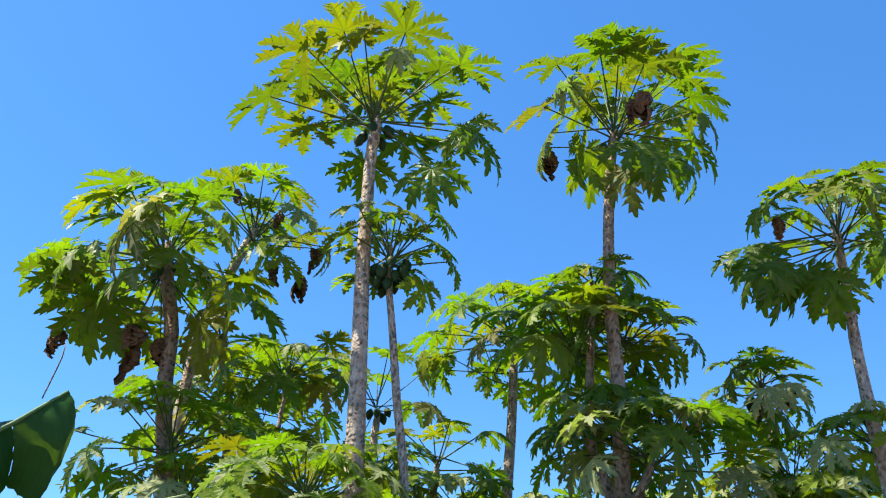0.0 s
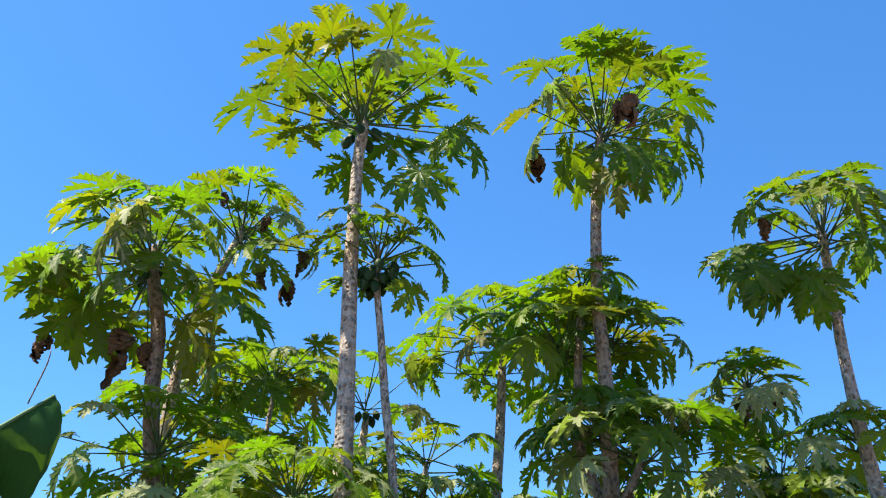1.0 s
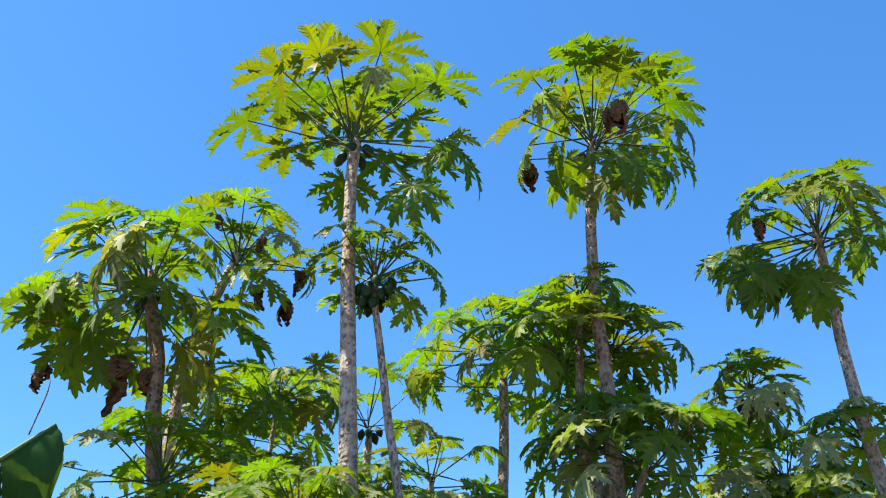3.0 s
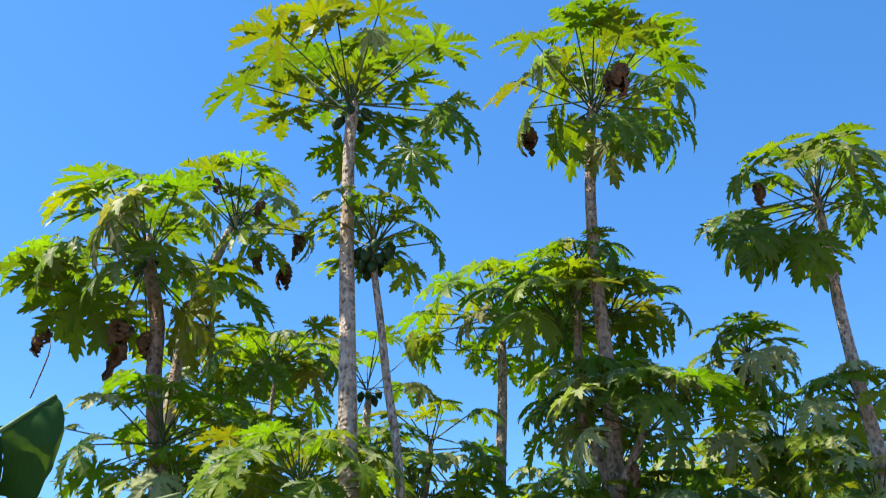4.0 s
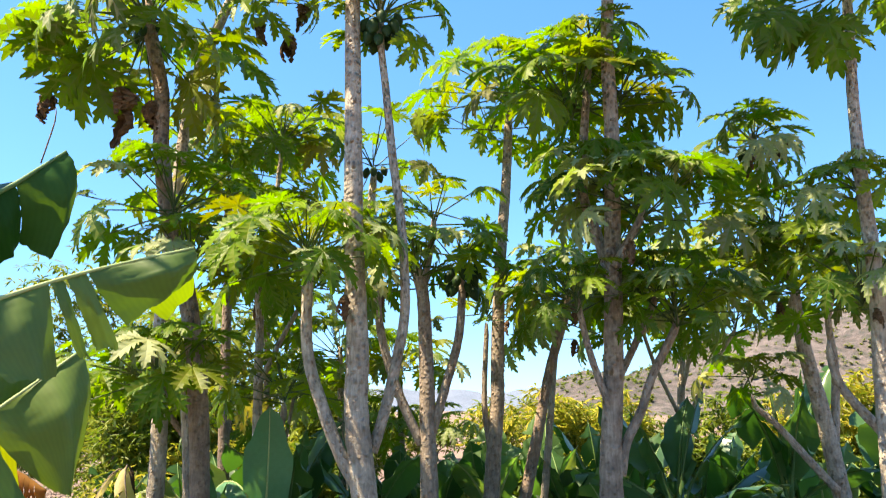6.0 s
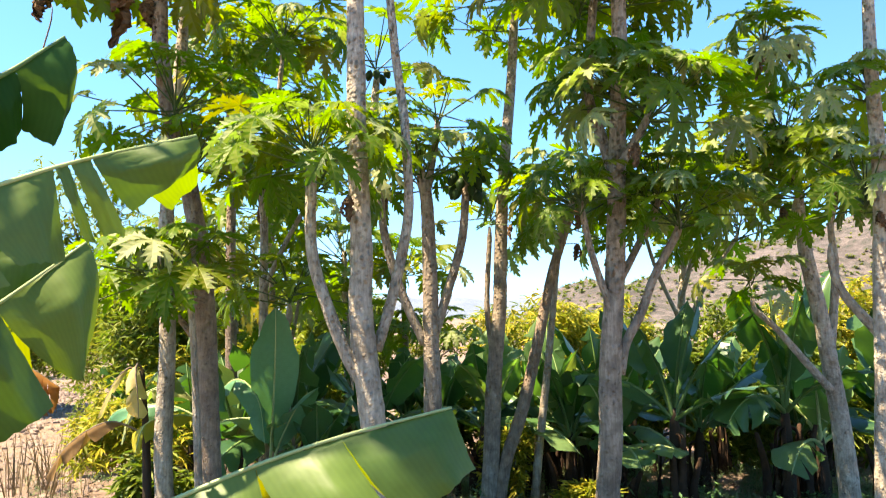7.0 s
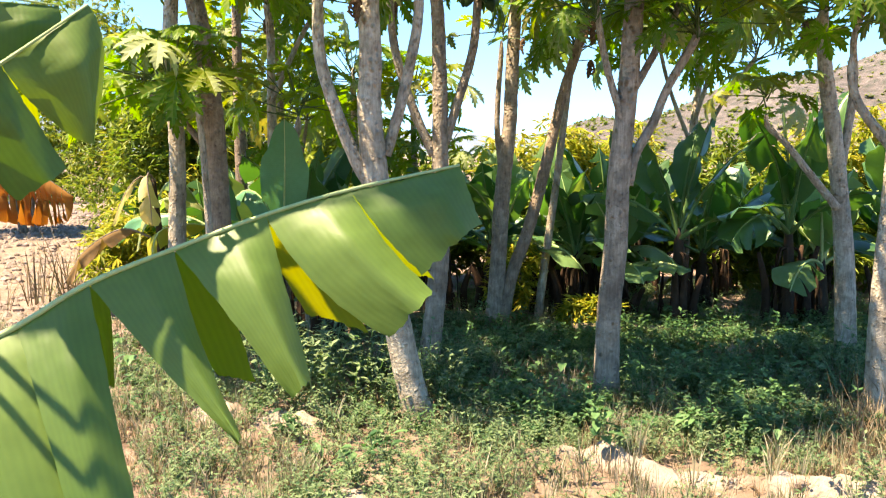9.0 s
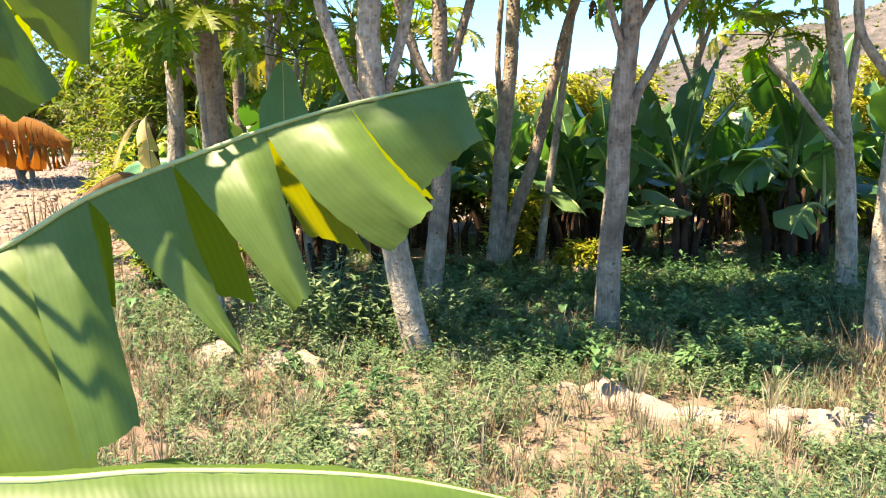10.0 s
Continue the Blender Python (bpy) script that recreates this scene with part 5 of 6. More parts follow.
tree = papaya("papaya tree with a thin brown trunk behind the grove")
stem(tree, "trunk", [(-1.86, 8.00, -0.05, 0.060), (-1.89, 8.00, 1.58, 0.052), (-1.90, 8.00, 2.37, 0.048), (-1.90, 8.00, 3.01, 0.044), (-1.91, 8.00, 3.23, 0.043), (-1.92, 8.00, 3.89, 0.040)])
crown_auto(tree, (-1.93, 8.00, 4.09), 0.99, 18, 35, 2)
crown_auto(tree, (-1.61, 8.30, 4.31), 0.82, 14, 42, 2)

tree = papaya("papaya tree with a slim grey trunk and pale drooping leaf")
stem(tree, "trunk", [(-1.41, 7.20, -0.05, 0.050), (-1.43, 7.20, 1.83, 0.040), (-1.43, 7.20, 2.53, 0.036), (-1.45, 7.20, 2.79, 0.035)])
crown_auto(tree, (-1.45, 7.20, 2.89), 0.59, 12, 36, 2)
stem(tree, "branch", [(-1.44, 7.20, 2.60, 0.030), (-1.34, 7.20, 3.40, 0.027), (-1.28, 7.20, 4.05, 0.024)])
crown_auto(tree, (-1.28, 7.20, 4.12), 0.66, 12, 53, 0)
stem(tree, "branch", [(-1.43, 7.18, 2.0, 0.030), (-1.2, 7.1, 2.45, 0.026), (-0.98, 7.0, 2.80, 0.022)])
crown_auto(tree, (-0.97, 7.0, 2.86), 0.55, 11, 54, 1)
crown_auto(tree, (-1.48, 6.70, 3.27), 0.63, 12, 40, 0)

tree = papaya("papaya tree hidden behind the tall pale trunk")
stem(tree, "trunk", [(-0.69, 8.20, -0.05, 0.055), (-0.76, 8.20, 1.85, 0.048), (-0.73, 8.20, 2.65, 0.045), (-0.62, 8.20, 3.24, 0.043), (-0.54, 8.20, 4.04, 0.040)])
crown_auto(tree, (-0.54, 8.20, 4.24), 0.80, 8, 37, 1)
fruits(tree, (-0.54, 8.20, 4.24), 4, 37)

tree = papaya("low young papaya tree at the edge of the grove")
stem(tree, "trunk", [(-1.07, 7.00, -0.05, 0.040), (-1.23, 7.00, 1.41, 0.032), (-1.18, 7.00, 1.78, 0.030)])
crown_auto(tree, (-1.18, 7.00, 1.96), 0.61, 11, 38, 1)


for x, y, top, r, seed, label in ((-1.75, 9.2, 2.9, 0.8, 61, "papaya tree with a thin dusky stem behind the grove"), (-1.0, 9.6, 2.45, 0.75, 62, "short papaya tree with bright leaves at the back of the grove"),
                                  (-2.35, 9.0, 2.5, 0.75, 63, "young leafy papaya tree behind the whitish trunk"), (-0.35, 10.0, 2.3, 0.7, 64, "small papaya tree standing far back among banana plants")):
    tree = papaya(label)
    stem(tree, "trunk", [(x + 0.08, y, -0.05, 0.045), (x + 0.03, y, top * 0.5, 0.038), (x, y, top - 0.05, 0.032)])
    crown_auto(tree, (x, y, top), r, 15, seed, 1)
    stem(tree, "branch", [(x + 0.05, y, top * 0.35, 0.032), (x + 0.22, y - 0.1, top * 0.5, 0.026), (x + 0.32, y - 0.15, top * 0.66, 0.022)])
    crown_auto(tree, (x + 0.32, y - 0.15, top * 0.68), r * 0.8, 10, seed + 10, 0)


# ---- banana rows behind the grove ----
ROW_LABEL = "banana plant with broad dark green leaves and dry hanging skirts"
first = [banana_plant(ROW_LABEL, h, n, s) for h, n, s in ((1.75, 8, 61), (1.6, 8, 62), (1.9, 8, 63), (1.4, 7, 64))]
first.append(banana_plant("banana plant with sun-lightened green leaves between papaya trunks", 1.5, 9, 65, 1.0, 2, M_BANANA_SUN))
FRONT_ROWS = ((2.12, 7.6, 0, 1.0), (3.15, 7.7, 2, 0.92), (4.2, 7.8, 1, 1.0), (1.3, 8.2, 1, 1.0), (5.1, 7.9, 0, 1.0),
          (1.7, 8.7, 2, 0.9), (2.65, 8.6, 0, 0.95), (3.65, 8.6, 1, 1.0), (4.7, 8.8, 2, 0.9), (0.5, 8.7, 3, 1.0), (5.8, 8.8, 1, 1.0),
          (2.2, 9.5, 1, 1.0), (3.2, 9.6, 2, 0.85), (4.2, 9.6, 0, 0.9), (5.3, 9.7, 1, 1.0), (1.2, 9.5, 3, 1.05), (6.3, 9.5, 0, 0.9))
EDGE_ROWS = ((-1.2, 7.3, 2, 0.95), (-0.55, 7.8, 0, 0.9), (-1.8, 7.9, 1, 1.0), (0.05, 8.6, 1, 0.95), (-0.9, 6.7, 3, 0.85), (-2.4, 8.6, 3, 1.0),
          (-0.3, 9.2, 2, 0.85), (-1.3, 9.0, 1, 1.0), (-3.1, 9.8, 3, 0.9), (-3.9, 11.0, 1, 0.8),
          (1.15, 8.6, 4, 1.0), (1.62, 7.9, 4, 0.95), (0.6, 8.6, 4, 1.1), (1.75, 8.3, 4, 1.0), (3.55, 7.9, 4, 1.05))
pr = np.random.RandomState(8)
used = set()
for x, y, k, s in FRONT_ROWS + EDGE_ROWS:
    m = pose(x, y, ground_height(x, y), 0, 0, pr.uniform(0, 360))
    if k not in used:
        used.add(k)
        first[k].matrix_basis = m
    else:
        ob = copy_thing(first[k], m)
        ob.scale = (s, s, s * pr.uniform(0.78, 0.95) * (0.86 if x > 2.5 else 1.0))

sapling = tagged(new("banana_plant"), "young banana plant with one tall upright leaf", "banana plant", "banana rows")
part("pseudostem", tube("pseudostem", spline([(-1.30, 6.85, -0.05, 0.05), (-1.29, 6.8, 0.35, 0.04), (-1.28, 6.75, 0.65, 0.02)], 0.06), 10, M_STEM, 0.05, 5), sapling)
banana_leaf(sapling, [(-1.28, 6.75, 0.62), (-1.26, 6.70, 0.9), (-1.235, 6.64, 1.2), (-1.21, 6.56, 1.55), (-1.195, 6.48, 1.84)], 0.014, 0.19, (4, 14), ([], []), 0.1, 71, M_YOUNG, 0.05, 0.0, 6)
banana_leaf(sapling, [(-1.28, 6.75, 0.6), (-1.15, 6.62, 0.9), (-1.0, 6.5, 1.15), (-0.85, 6.4, 1.25)], 0.012, 0.14, (20, 20), ([0.5], [0.7]), 0.2, 72, M_YOUNG, 0.05, 0.2, 5)
# withered suckers at the field edge
wilted = tagged(new("banana_plant"), "withered banana sucker with a torn orange leaf hanging down", "banana plant", "banana rows")
part("pseudostem", tube("pseudostem", spline([(-4.35, 7.2, -0.05, 0.05), (-4.33, 7.18, 0.7, 0.04), (-4.25, 7.13, 1.2, 0.02)], 0.06), 10, M_SHEATH, 0.05, 15), wilted)
fan = [0.2 + 0.036 * k for k in range(21)]
banana_leaf(wilted, [(-4.26, 7.13, 1.15), (-3.95, 7.06, 1.36), (-3.6, 7.0, 1.43), (-3.3, 7.0, 1.39), (-3.02, 6.98, 1.22)], 0.010, 0.44, (78, 88), (list(fan), list(fan)), 0.1, 171, M_ORANGE, 0.02, 0.9, 8)
banana_leaf(wilted, [(-4.27, 7.13, 1.1), (-4.4, 6.9, 1.33), (-4.6, 6.75, 1.2), (-4.7, 6.7, 0.95)], 0.010, 0.3, (65, 72), (list(fan), list(fan)), 0.1, 172, M_BANANA_DRY, 0.02, 0.9, 8)

wilted = tagged(new("banana_plant"), "wilted young banana plant with limp yellow-tan hanging leaves", "banana plant", "banana rows")
part("pseudostem", tube("pseudostem", spline([(-2.2, 6.68, -0.05, 0.04), (-2.21, 6.66, 0.7, 0.032), (-2.24, 6.62, 1.38, 0.015)], 0.06), 10, M_STEM, 0.05, 16), wilted)
banana_leaf(wilted, [(-2.23, 6.62, 1.36), (-2.26, 6.56, 1.43), (-2.25, 6.50, 1.34), (-2.22, 6.47, 1.18), (-2.21, 6.46, 1.02)], 0.010, 0.11, (25, 35), ([0.55], [0.7]), 0.1, 173, M_TAN, 0.02, 0.2, 5)
banana_leaf(wilted, [(-2.24, 6.62, 1.35), (-2.32, 6.56, 1.40), (-2.41, 6.52, 1.30), (-2.48, 6.5, 1.15), (-2.53, 6.5, 1.02)], 0.010, 0.09, (40, 50), ([0.6], [0.5]), 0.1, 174, M_TAN, 0.02, 0.2, 5)
banana_leaf(wilted, [(-2.21, 6.64, 1.25), (-2.1, 6.55, 1.36), (-1.95, 6.48, 1.33), (-1.85, 6.45, 1.2)], 0.010, 0.12, (20, 40), ([0.6], [0.5]), 0.1, 175, M_LEAF_SHEEN, 0.02, 0.2, 5)
banana_leaf(wilted, [(-2.23, 6.64, 0.9), (-2.45, 6.5, 1.0), (-2.7, 6.4, 0.85), (-2.85, 6.35, 0.6)], 0.010, 0.13, (50, 60), ([0.4, 0.6], [0.5, 0.75]), 0.1, 176, M_BANANA_DRY, 0.02, 0.4, 5)

sucker = tagged(new("banana_plant"), "young banana plant with bent pale green leaves beside wilted ones", "banana plant", "banana rows")
part("pseudostem", tube("pseudostem", spline([(-1.75, 6.9, -0.05, 0.05), (-1.76, 6.88, 0.5, 0.04), (-1.78, 6.85, 0.95, 0.02)], 0.06), 10, M_STEM, 0.05, 18), sucker)
for k, (dx, dy, up, w, mat) in enumerate(((-0.55, -0.2, 0.30, 0.13, M_LEAF_SHEEN), (0.45, -0.3, 0.35, 0.15, M_YOUNG), (-0.35, -0.5, 0.1, 0.12, M_MANGO), (0.15, -0.45, 0.5, 0.13, M_BANANA_ROW), (-0.8, 0.1, 0.15, 0.12, M_YOUNG), (0.6, -0.1, 0.05, 0.13, M_LEAF_SHEEN))):
    b = np.array((-1.78, 6.85, 0.93))
    banana_leaf(sucker, [b, b + (dx * 0.35, dy * 0.35, up * 0.9), b + (dx * 0.7, dy * 0.7, up), b + (dx, dy, up * 0.55), b + (dx * 1.12, dy * 1.12, up * 0.1 - 0.15)], 0.010, w, (30, 45), ([0.45, 0.7], [0.55, 0.8]), 0.15, 180 + 2 * k, mat, 0.04, 0.3, 5)
fallen = tagged(new("fallen_leaf"), "fallen dark green banana leaf lying on the earth", "leaf")
banana_leaf(fallen, [(-3.05, 7.75, 0.12), (-2.8, 7.7, 0.2), (-2.5, 7.62, 0.22), (-2.2, 7.6, 0.1)], 0.010, 0.17, (40, 50), ([0.5], [0.6]), 0.1, 195, M_BANANA_ROW, 0.03, 0.3, 5)


# ---- shrubs behind ----
YEL = "yellow-green leafy shrub behind the banana row"
for i, (x, y, z, rx, rz) in enumerate(((1.2, 11.5, 1.15, 0.8, 0.9), (2.3, 12.5, 1.1, 0.8, 0.95), (3.9, 11.8, 1.05, 1.1, 0.9), (5.4, 12.0, 1.25, 1.2, 1.0), (6.8, 12.0, 1.3, 1.2, 1.05), (8.4, 12.5, 1.3, 1.3, 1.1))):
    bush("shrub", YEL, "shrub", (x, y, z), np.array((rx, 0.9, rz)), 5200, 70 + i, M_MANGO if i != 2 else M_BUSH, 0.16, 0.04)
for i, (x, y, z, rx, rz) in enumerate(((-5.2, 15.0, 2.2, 2.2, 2.2), (-2.9, 13.5, 1.7, 1.5, 1.8), (-8.5, 17.0, 1.6, 2.0, 1.6), (-1.7, 11.8, 1.3, 1.1, 1.4), (-3.6, 12.2, 1.4, 1.2, 1.5))):
    bush("bush", "dense dark green bushy tree at the field edge", "tree", (x, y, z), np.array((rx, 1.5, rz)), 12000, 90 + i, M_BUSH, 0.17, 0.06)

for i in range(13):
    bush("bush", "low green tree in the distance beyond the field", "tree", (-13 + 2.6 * i, 27.0 + 2.5 * (i % 3), 1.0), np.array((1.9, 1.2, 0.95 + 0.15 * (i % 4))), 1500, 210 + i, M_BUSH, 0.32, 0.06)
# added hedge: stands in for the darkness behind the row, hides bright ground
for i, x in enumerate((0.6, 2.4, 4.2, 6.0, 7.8)):
    bush("bush", "bush filling the darkness behind the banana row", "shrub", (x, 10.6, 0.7), np.array((1.1, 0.6, 0.7)), 3600, 110 + i, M_BUSH, 0.18, 0.04)

# added bushes: the sunlight of this gap is put into their bright leaves
for i, (x, y, z, r) in enumerate(((0.70, 8.05, 0.42, 0.30), (1.3, 7.5, 0.2, 0.25))):
    bush("bush", "small bush in bright sun-toned yellow-green between the trunks", "shrub", (x, y, z), np.array((r, r * 0.8, z)), 1500, 170 + i, M_MANGO, 0.11, 0.012)
# added lower backing for the dark gaps between the banana stems
for i, x in enumerate((1.5, 3.1, 4.7, 6.3)):
    bush("bush", "undergrowth filling the darkness behind the banana stems", "shrub", (x, 9.9, 0.5), np.array((1.0, 0.35, 0.6)), 6000, 150 + i, M_BUSH, 0.15, 0.03)
for i, (x, y, z, r) in enumerate(((-2.9, 8.6, 0.5, 0.7), (-2.2, 7.2, 0.35, 0.5), (-3.5, 10.2, 0.6, 0.9), (-1.5, 9.8, 0.8, 0.9), (-2.6, 11.2, 1.0, 1.0), (-4.4, 12.4, 0.7, 1.0))):
    bush("bush", "low leafy bush among dry banana leaves", "shrub", (x, y, z), np.array((r, r * 0.8, z)), 2600, 130 + i, M_BUSH if i % 2 else M_MANGO, 0.13, 0.02)

# ---- the near banana plant, whose leaves reach into the view ----
near = tagged(new("banana_plant"), "banana plant with large torn bright green leaves close by", "banana plant")
part("pseudostem", tube("pseudostem", spline([(-1.80, 2.02, -0.05, 0.12), (-1.77, 2.0, 0.9, 0.10), (-1.75, 1.97, 1.75, 0.07), (-1.72, 1.95, 2.2, 0.04)], 0.06), 14, M_STEM, 0.05, 3), near)
base_strips = [((-1.236, 1.500, 1.094), (-1.227, 1.460, 0.926), (-1.067, 1.440, 0.784), (-1.056, 1.580, 1.150), (-1.037, 1.520, 0.969), (-0.888, 1.490, 0.804)),
            ((-1.056, 1.580, 1.150), (-1.026, 1.520, 0.969), (-0.888, 1.490, 0.804), (-0.841, 1.659, 1.235), (-0.734, 1.600, 1.089), (-0.646, 1.520, 0.822)),
            ((-0.841, 1.659, 1.235), (-0.759, 1.570, 1.108), (-0.659, 1.480, 0.858), (-0.712, 1.698, 1.318), (-0.660, 1.640, 1.159), (-0.583, 1.570, 0.892))]
outer_strips = [((-0.712, 1.698, 1.318), (-0.539, 1.640, 1.136), (-0.397, 1.620, 1.013), (-0.553, 1.744, 1.383), (-0.503, 1.700, 1.205), (-0.397, 1.640, 1.021)),
            ((-0.553, 1.744, 1.383), (-0.432, 1.680, 1.266), (-0.301, 1.660, 1.090), (-0.373, 1.794, 1.451), (-0.318, 1.750, 1.279), (-0.268, 1.700, 1.121)),
            ((-0.373, 1.794, 1.451), (-0.284, 1.740, 1.292), (-0.110, 1.740, 1.198), (-0.198, 1.840, 1.501), (-0.138, 1.800, 1.393), (-0.019, 1.780, 1.290)),
            ((-0.198, 1.840, 1.501), (-0.134, 1.810, 1.398), (-0.043, 1.810, 1.323), (0.038, 1.900, 1.555), (0.057, 1.880, 1.493), (0.084, 1.880, 1.425))]
patch_leaf(near, [(-1.272, 1.420, 1.085), (-1.098, 1.560, 1.132), (-0.929, 1.630, 1.199), (-0.841, 1.659, 1.240), (-0.712, 1.698, 1.320), (-0.553, 1.744, 1.385), (-0.373, 1.794, 1.453), (-0.198, 1.840, 1.505), (0.038, 1.900, 1.557)], 0.007,
           base_strips + outer_strips,
           [((-1.253, 1.520, 1.088), (-1.380, 1.640, 0.927), (-1.453, 1.750, 0.761), (-0.852, 1.656, 1.224), (-0.912, 1.800, 1.076), (-0.953, 1.910, 0.901)),
            ((-0.728, 1.693, 1.307), (-0.747, 1.830, 1.182), (-0.784, 1.930, 1.038), (-0.676, 1.708, 1.325), (-0.722, 1.840, 1.181), (-0.764, 1.940, 1.032)),
            ((-0.580, 1.736, 1.368), (-0.567, 1.880, 1.212), (-0.540, 1.990, 1.050), (-0.510, 1.756, 1.396), (-0.458, 1.900, 1.209), (-0.452, 2.010, 1.026)),
            ((-0.405, 1.785, 1.435), (-0.371, 1.930, 1.309), (-0.327, 2.040, 1.190), (-0.302, 1.813, 1.469), (-0.241, 1.960, 1.266), (-0.177, 2.070, 1.134)),
            ((-0.221, 1.834, 1.493), (-0.163, 1.990, 1.382), (-0.068, 2.090, 1.279), (-0.150, 1.852, 1.511), (-0.098, 2.000, 1.368), (-0.017, 2.100, 1.269))])

# upper leaf, its shade put into the colour
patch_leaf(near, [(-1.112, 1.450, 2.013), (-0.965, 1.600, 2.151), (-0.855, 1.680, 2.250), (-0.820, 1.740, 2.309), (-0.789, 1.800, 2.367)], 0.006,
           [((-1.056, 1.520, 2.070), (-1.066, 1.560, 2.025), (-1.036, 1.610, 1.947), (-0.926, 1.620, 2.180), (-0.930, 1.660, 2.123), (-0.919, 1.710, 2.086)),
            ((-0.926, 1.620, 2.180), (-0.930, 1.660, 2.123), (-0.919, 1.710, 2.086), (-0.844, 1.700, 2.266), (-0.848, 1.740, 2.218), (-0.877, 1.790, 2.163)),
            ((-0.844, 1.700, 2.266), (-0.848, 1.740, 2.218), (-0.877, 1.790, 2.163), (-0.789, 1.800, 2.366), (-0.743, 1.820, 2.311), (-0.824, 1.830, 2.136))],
           [((-0.932, 1.630, 2.182), (-1.038, 1.850, 2.271), (-1.142, 2.050, 2.362), (-0.825, 1.750, 2.311), (-0.882, 1.950, 2.399), (-0.896, 2.130, 2.421))], M_BANANA_SHADED)

patch_leaf(near, [(-1.064, 1.420, 1.864), (-0.911, 1.550, 1.963), (-0.802, 1.620, 2.025), (-0.685, 1.700, 2.083), (-0.503, 1.800, 2.149)], 0.006,
           [((-1.004, 1.480, 1.906), (-0.989, 1.490, 1.827), (-0.953, 1.520, 1.771), (-0.874, 1.570, 1.982), (-0.827, 1.580, 1.882), (-0.790, 1.600, 1.822)),
            ((-0.874, 1.570, 1.982), (-0.818, 1.580, 1.892), (-0.775, 1.600, 1.861), (-0.743, 1.660, 2.054), (-0.740, 1.680, 1.968), (-0.733, 1.700, 1.871)),
            ((-0.740, 1.660, 2.054), (-0.717, 1.680, 1.979), (-0.700, 1.710, 1.913), (-0.723, 1.680, 2.065), (-0.702, 1.700, 1.980), (-0.686, 1.730, 1.912)),
            ((-0.719, 1.680, 2.066), (-0.697, 1.710, 2.003), (-0.676, 1.730, 1.929), (-0.690, 1.700, 2.081), (-0.648, 1.720, 1.992), (-0.634, 1.750, 1.930)),
            ((-0.685, 1.700, 2.083), (-0.670, 1.730, 2.027), (-0.624, 1.760, 1.982), (-0.503, 1.800, 2.149), (-0.493, 1.820, 2.107), (-0.525, 1.850, 2.085))],
           [((-1.017, 1.500, 1.907), (-1.073, 1.630, 1.837), (-1.108, 1.750, 1.763), (-0.791, 1.640, 2.032), (-0.841, 1.780, 1.990), (-0.874, 1.890, 1.939)),
            ((-0.647, 1.760, 2.106), (-0.668, 1.920, 2.049), (-0.627, 2.040, 2.013), (-0.508, 1.810, 2.149), (-0.540, 1.960, 2.116), (-0.572, 2.070, 2.077))])

patch_leaf(near, [(-1.428, 1.820, 1.455), (-1.190, 2.020, 1.687), (-1.072, 2.100, 1.795), (-0.998, 2.180, 1.877), (-0.928, 2.280, 1.966)], 0.006,
           [((-1.357, 1.920, 1.540), (-1.344, 1.940, 1.385), (-1.267, 1.980, 1.248), (-1.170, 2.030, 1.705), (-1.165, 2.070, 1.576), (-1.104, 2.110, 1.448)),
            ((-1.170, 2.030, 1.705), (-1.143, 2.080, 1.589), (-1.072, 2.130, 1.459), (-1.072, 2.100, 1.792), (-1.034, 2.150, 1.682), (-0.965, 2.190, 1.542)),
            ((-1.072, 2.100, 1.792), (-1.046, 2.160, 1.696), (-0.946, 2.220, 1.612), (-0.928, 2.280, 1.965), (-0.871, 2.320, 1.876), (-0.942, 2.290, 1.602))],
           [((-1.187, 2.060, 1.705), (-1.220, 2.220, 1.624), (-1.199, 2.350, 1.493), (-1.041, 2.150, 1.836), (-1.088, 2.310, 1.740), (-1.125, 2.430, 1.588))])

patch_leaf(near, [(-1.574, 2.000, 1.876), (-1.280, 2.170, 1.957), (-1.160, 2.270, 1.981), (-1.040, 2.360, 1.977)], 0.005,
           [((-1.466, 2.070, 1.910), (-1.451, 2.050, 1.783), (-1.423, 2.050, 1.661), (-1.228, 2.230, 1.971), (-1.227, 2.230, 1.859), (-1.227, 2.230, 1.756)),
            ((-1.228, 2.230, 1.971), (-1.227, 2.230, 1.859), (-1.227, 2.230, 1.756), (-1.040, 2.360, 1.975), (-1.034, 2.360, 1.919), (-1.053, 2.360, 1.861))],
           [])

for k, (x, y, z, h) in enumerate(((-1.272, 1.42, 1.085, 0.95), (-1.112, 1.45, 2.013, 1.7), (-1.064, 1.42, 1.864, 1.6), (-1.428, 1.82, 1.455, 1.25), (-1.574, 2.0, 1.876, 1.5))):
    # leaf stalks from the sheathed stem out to the blades
    part("leaf_stalk", tube("leaf_stalk", spline([(-1.75, 1.98, h - 0.15, 0.02), ((-1.75 + x) / 2 - 0.04, (1.98 + y) / 2, (h + z) / 2 + 0.01, 0.012), (x, y, z, 0.007)], 0.04), 8, M_RIB, 0.0, 60 + k), near)
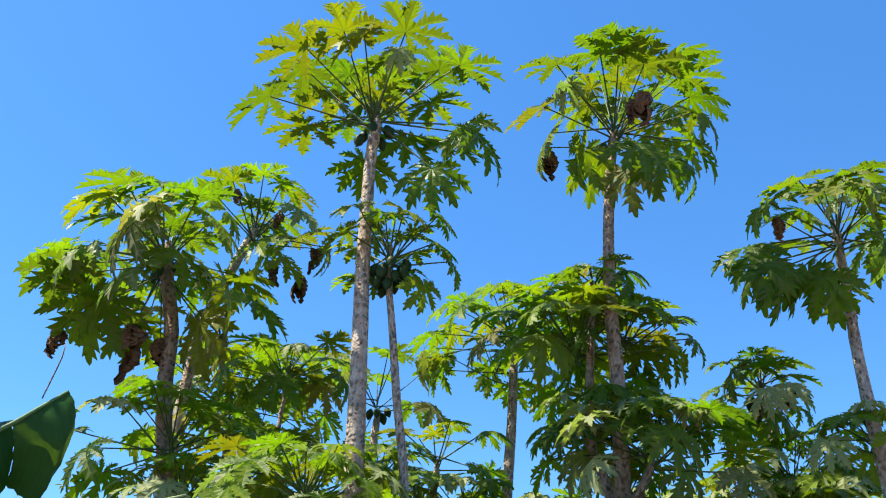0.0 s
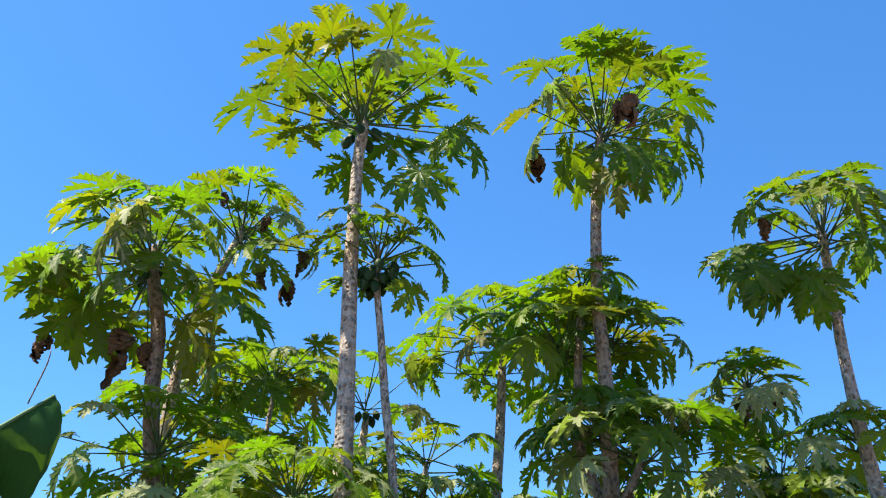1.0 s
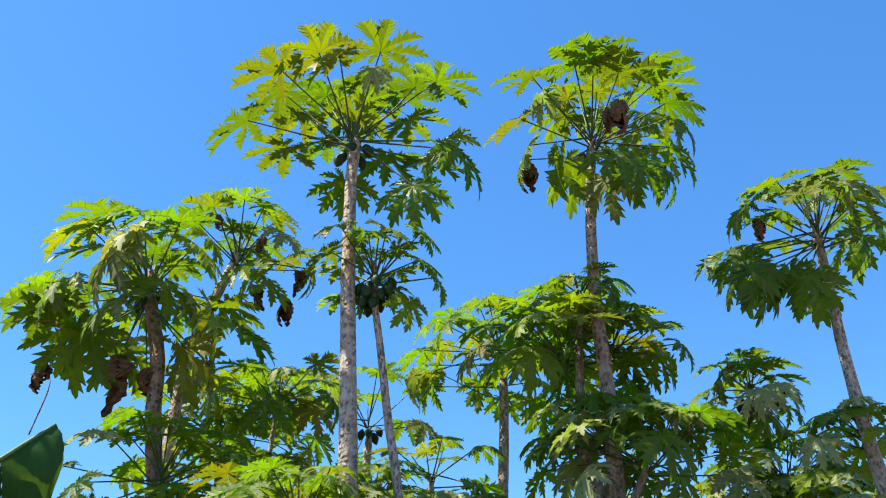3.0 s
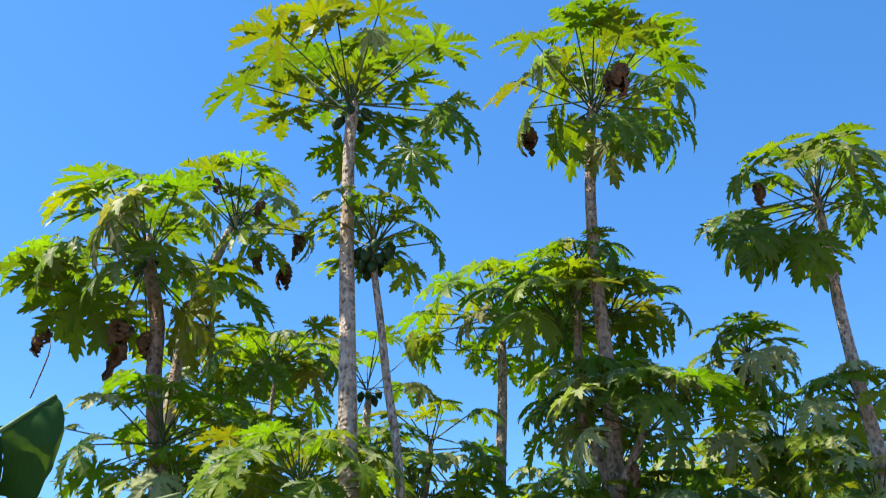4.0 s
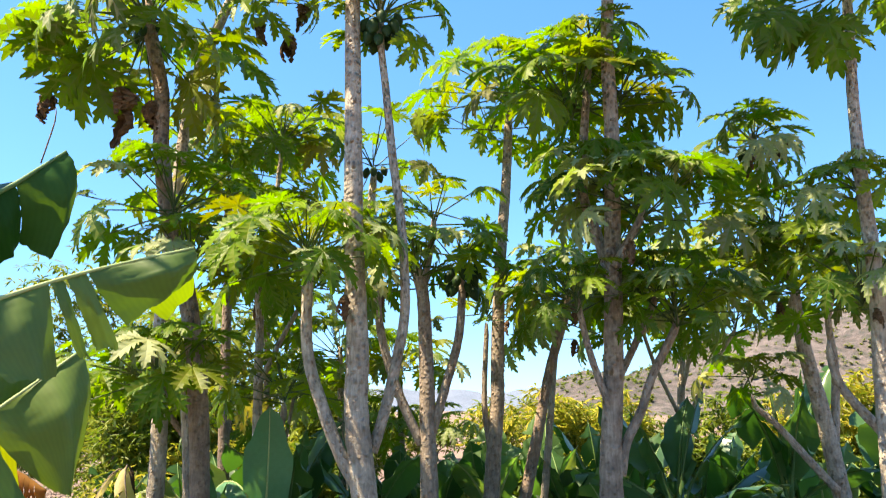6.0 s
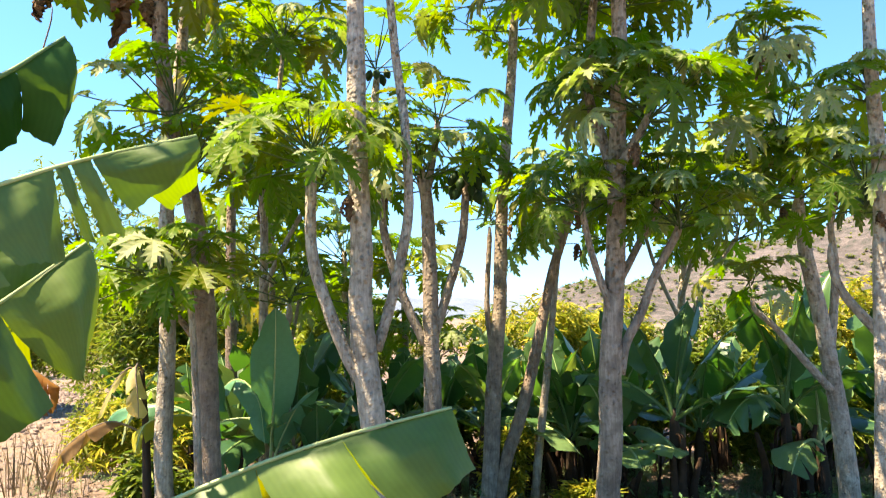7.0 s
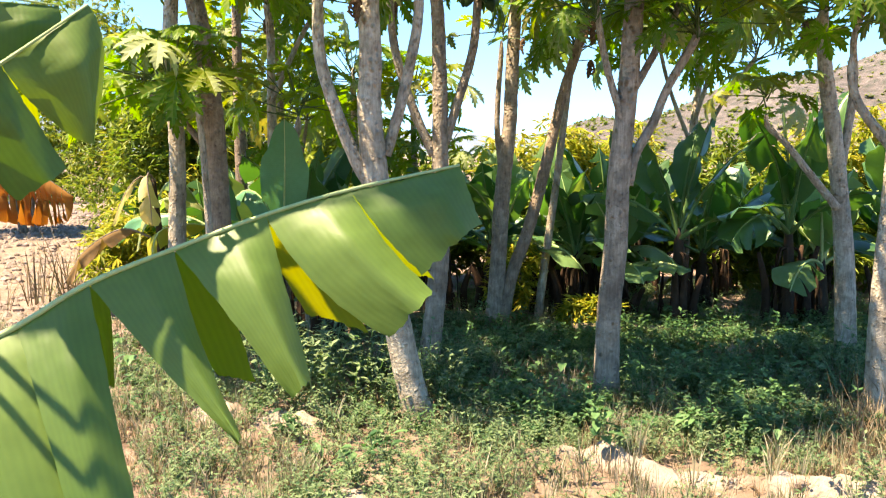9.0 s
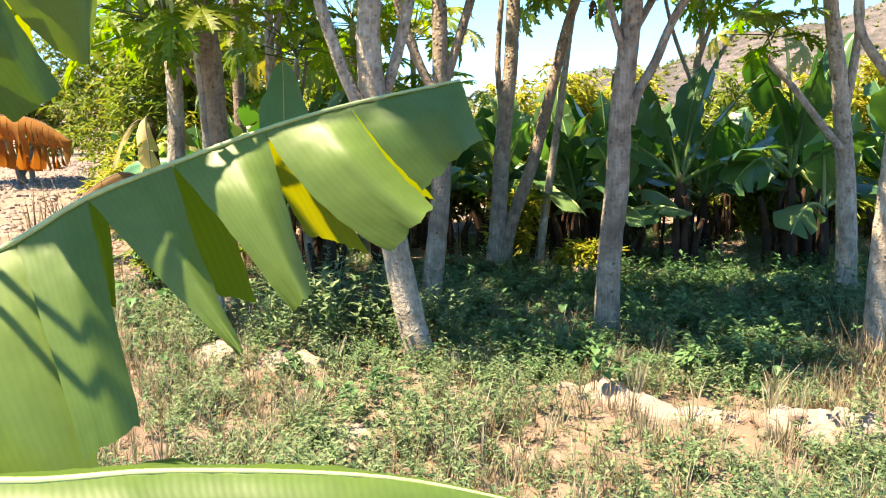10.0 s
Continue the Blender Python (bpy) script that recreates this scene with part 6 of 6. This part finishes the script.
# unseen higher leaves of the plant, added out of view to shade those below
part("leaf_stalk", tube("leaf_stalk", spline([(-1.73, 1.95, 2.1, 0.02), (-1.68, 1.8, 3.2, 0.014), (-1.36, 1.54, 3.93, 0.009)], 0.05), 8, M_RIB, 0.0, 66), near)
banana_leaf(near, [(-1.36, 1.54, 3.93), (-1.20, 1.58, 4.0), (-1.04, 1.62, 4.0), (-0.88, 1.66, 3.93)], 0.009, 0.15, (8, 8), ([0.6], [0.75]), 0.1, 58, None, 0.04, 0.2, 5)
banana_leaf(near, [(-1.72, 1.95, 2.2), (-1.78, 1.84, 2.9), (-1.70, 1.72, 3.25), (-1.48, 1.72, 3.38), (-1.30, 1.68, 3.38)], 0.014, 0.33, (5, 5), ([0.6], [0.7]), 0.1, 57, None, 0.05, 0.2, 5,
            ([(0.33, 5, 0.1, 0.1, 0.5), (0.31, 5, 0.0, 0.1, 0.5)], [(0.33, 5, 0.1, 0.1, 0.5), (0.28, 5, 0.0, 0.1, 0.5)]))
banana_leaf(near, [(-1.77, 1.98, 0.95), (-1.55, 1.5, 0.98), (-1.1, 1.3, 0.93), (-0.72, 1.3, 0.90), (-0.46, 1.35, 0.895), (-0.1, 1.38, 0.87), (0.2, 1.4, 0.80)],
            0.012, 0.30, (40, 20), ([0.6], [0.5]), 0.3, 47, None, 0.03, 0.2, 6)


# ---- clods of pale earth and a fallen log ----
def clod(x, y, s, seed):
    rng = np.random.RandomState(seed)
    bm = bmesh.new()
    bmesh.ops.create_icosphere(bm, subdivisions=3, radius=1.0)
    for v in bm.verts:
        q = v.co.copy()
        k = 1 + 0.5 * noise.noise(q * 1.6 + Vector((seed, 0, 0))) + 0.28 * noise.noise(q * 4.5 + Vector((0, seed, 0)))
        v.co = Vector((q.x * k * s[0], q.y * k * s[1], q.z * k * s[2]))
    me = bpy.data.meshes.new("earth_clod")
    bm.to_mesh(me)
    bm.free()
    me.materials.append(M_CLOD)
    me.polygons.foreach_set("use_smooth", [True] * len(me.polygons))
    ob = new("earth_clod", me)
    ob.matrix_basis = pose(x, y, ground_height(x, y) + s[2] * 0.05, 0, 0, rng.uniform(0, 360))
    tagged(ob, "pale crumbly clod of dry earth on the ground", "earth clod", "earth clods")


for i, (x, y, a, b, c) in enumerate(((1.62, 3.70, 0.04, 0.03, 0.02), (1.9, 3.56, 0.045, 0.03, 0.022), (-1.2, 4.82, 0.045, 0.035, 0.025), (-0.9, 4.64, 0.035, 0.03, 0.02),
                                     (0.2, 3.5, 0.03, 0.02, 0.018), (-0.4, 3.6, 0.03, 0.025, 0.018))):
    clod(x, y, (a, b, c), 3 + i)
log = new("fallen_log", tube("fallen_log", spline([(1.15, 7.35, 0.06, 0.05), (1.6, 7.25, 0.08, 0.055), (2.1, 7.1, 0.06, 0.05)], 0.05), 10, M_WOOD, 0.05, 9))
tagged(log, "dry brown fallen log lying by the banana row", "log")
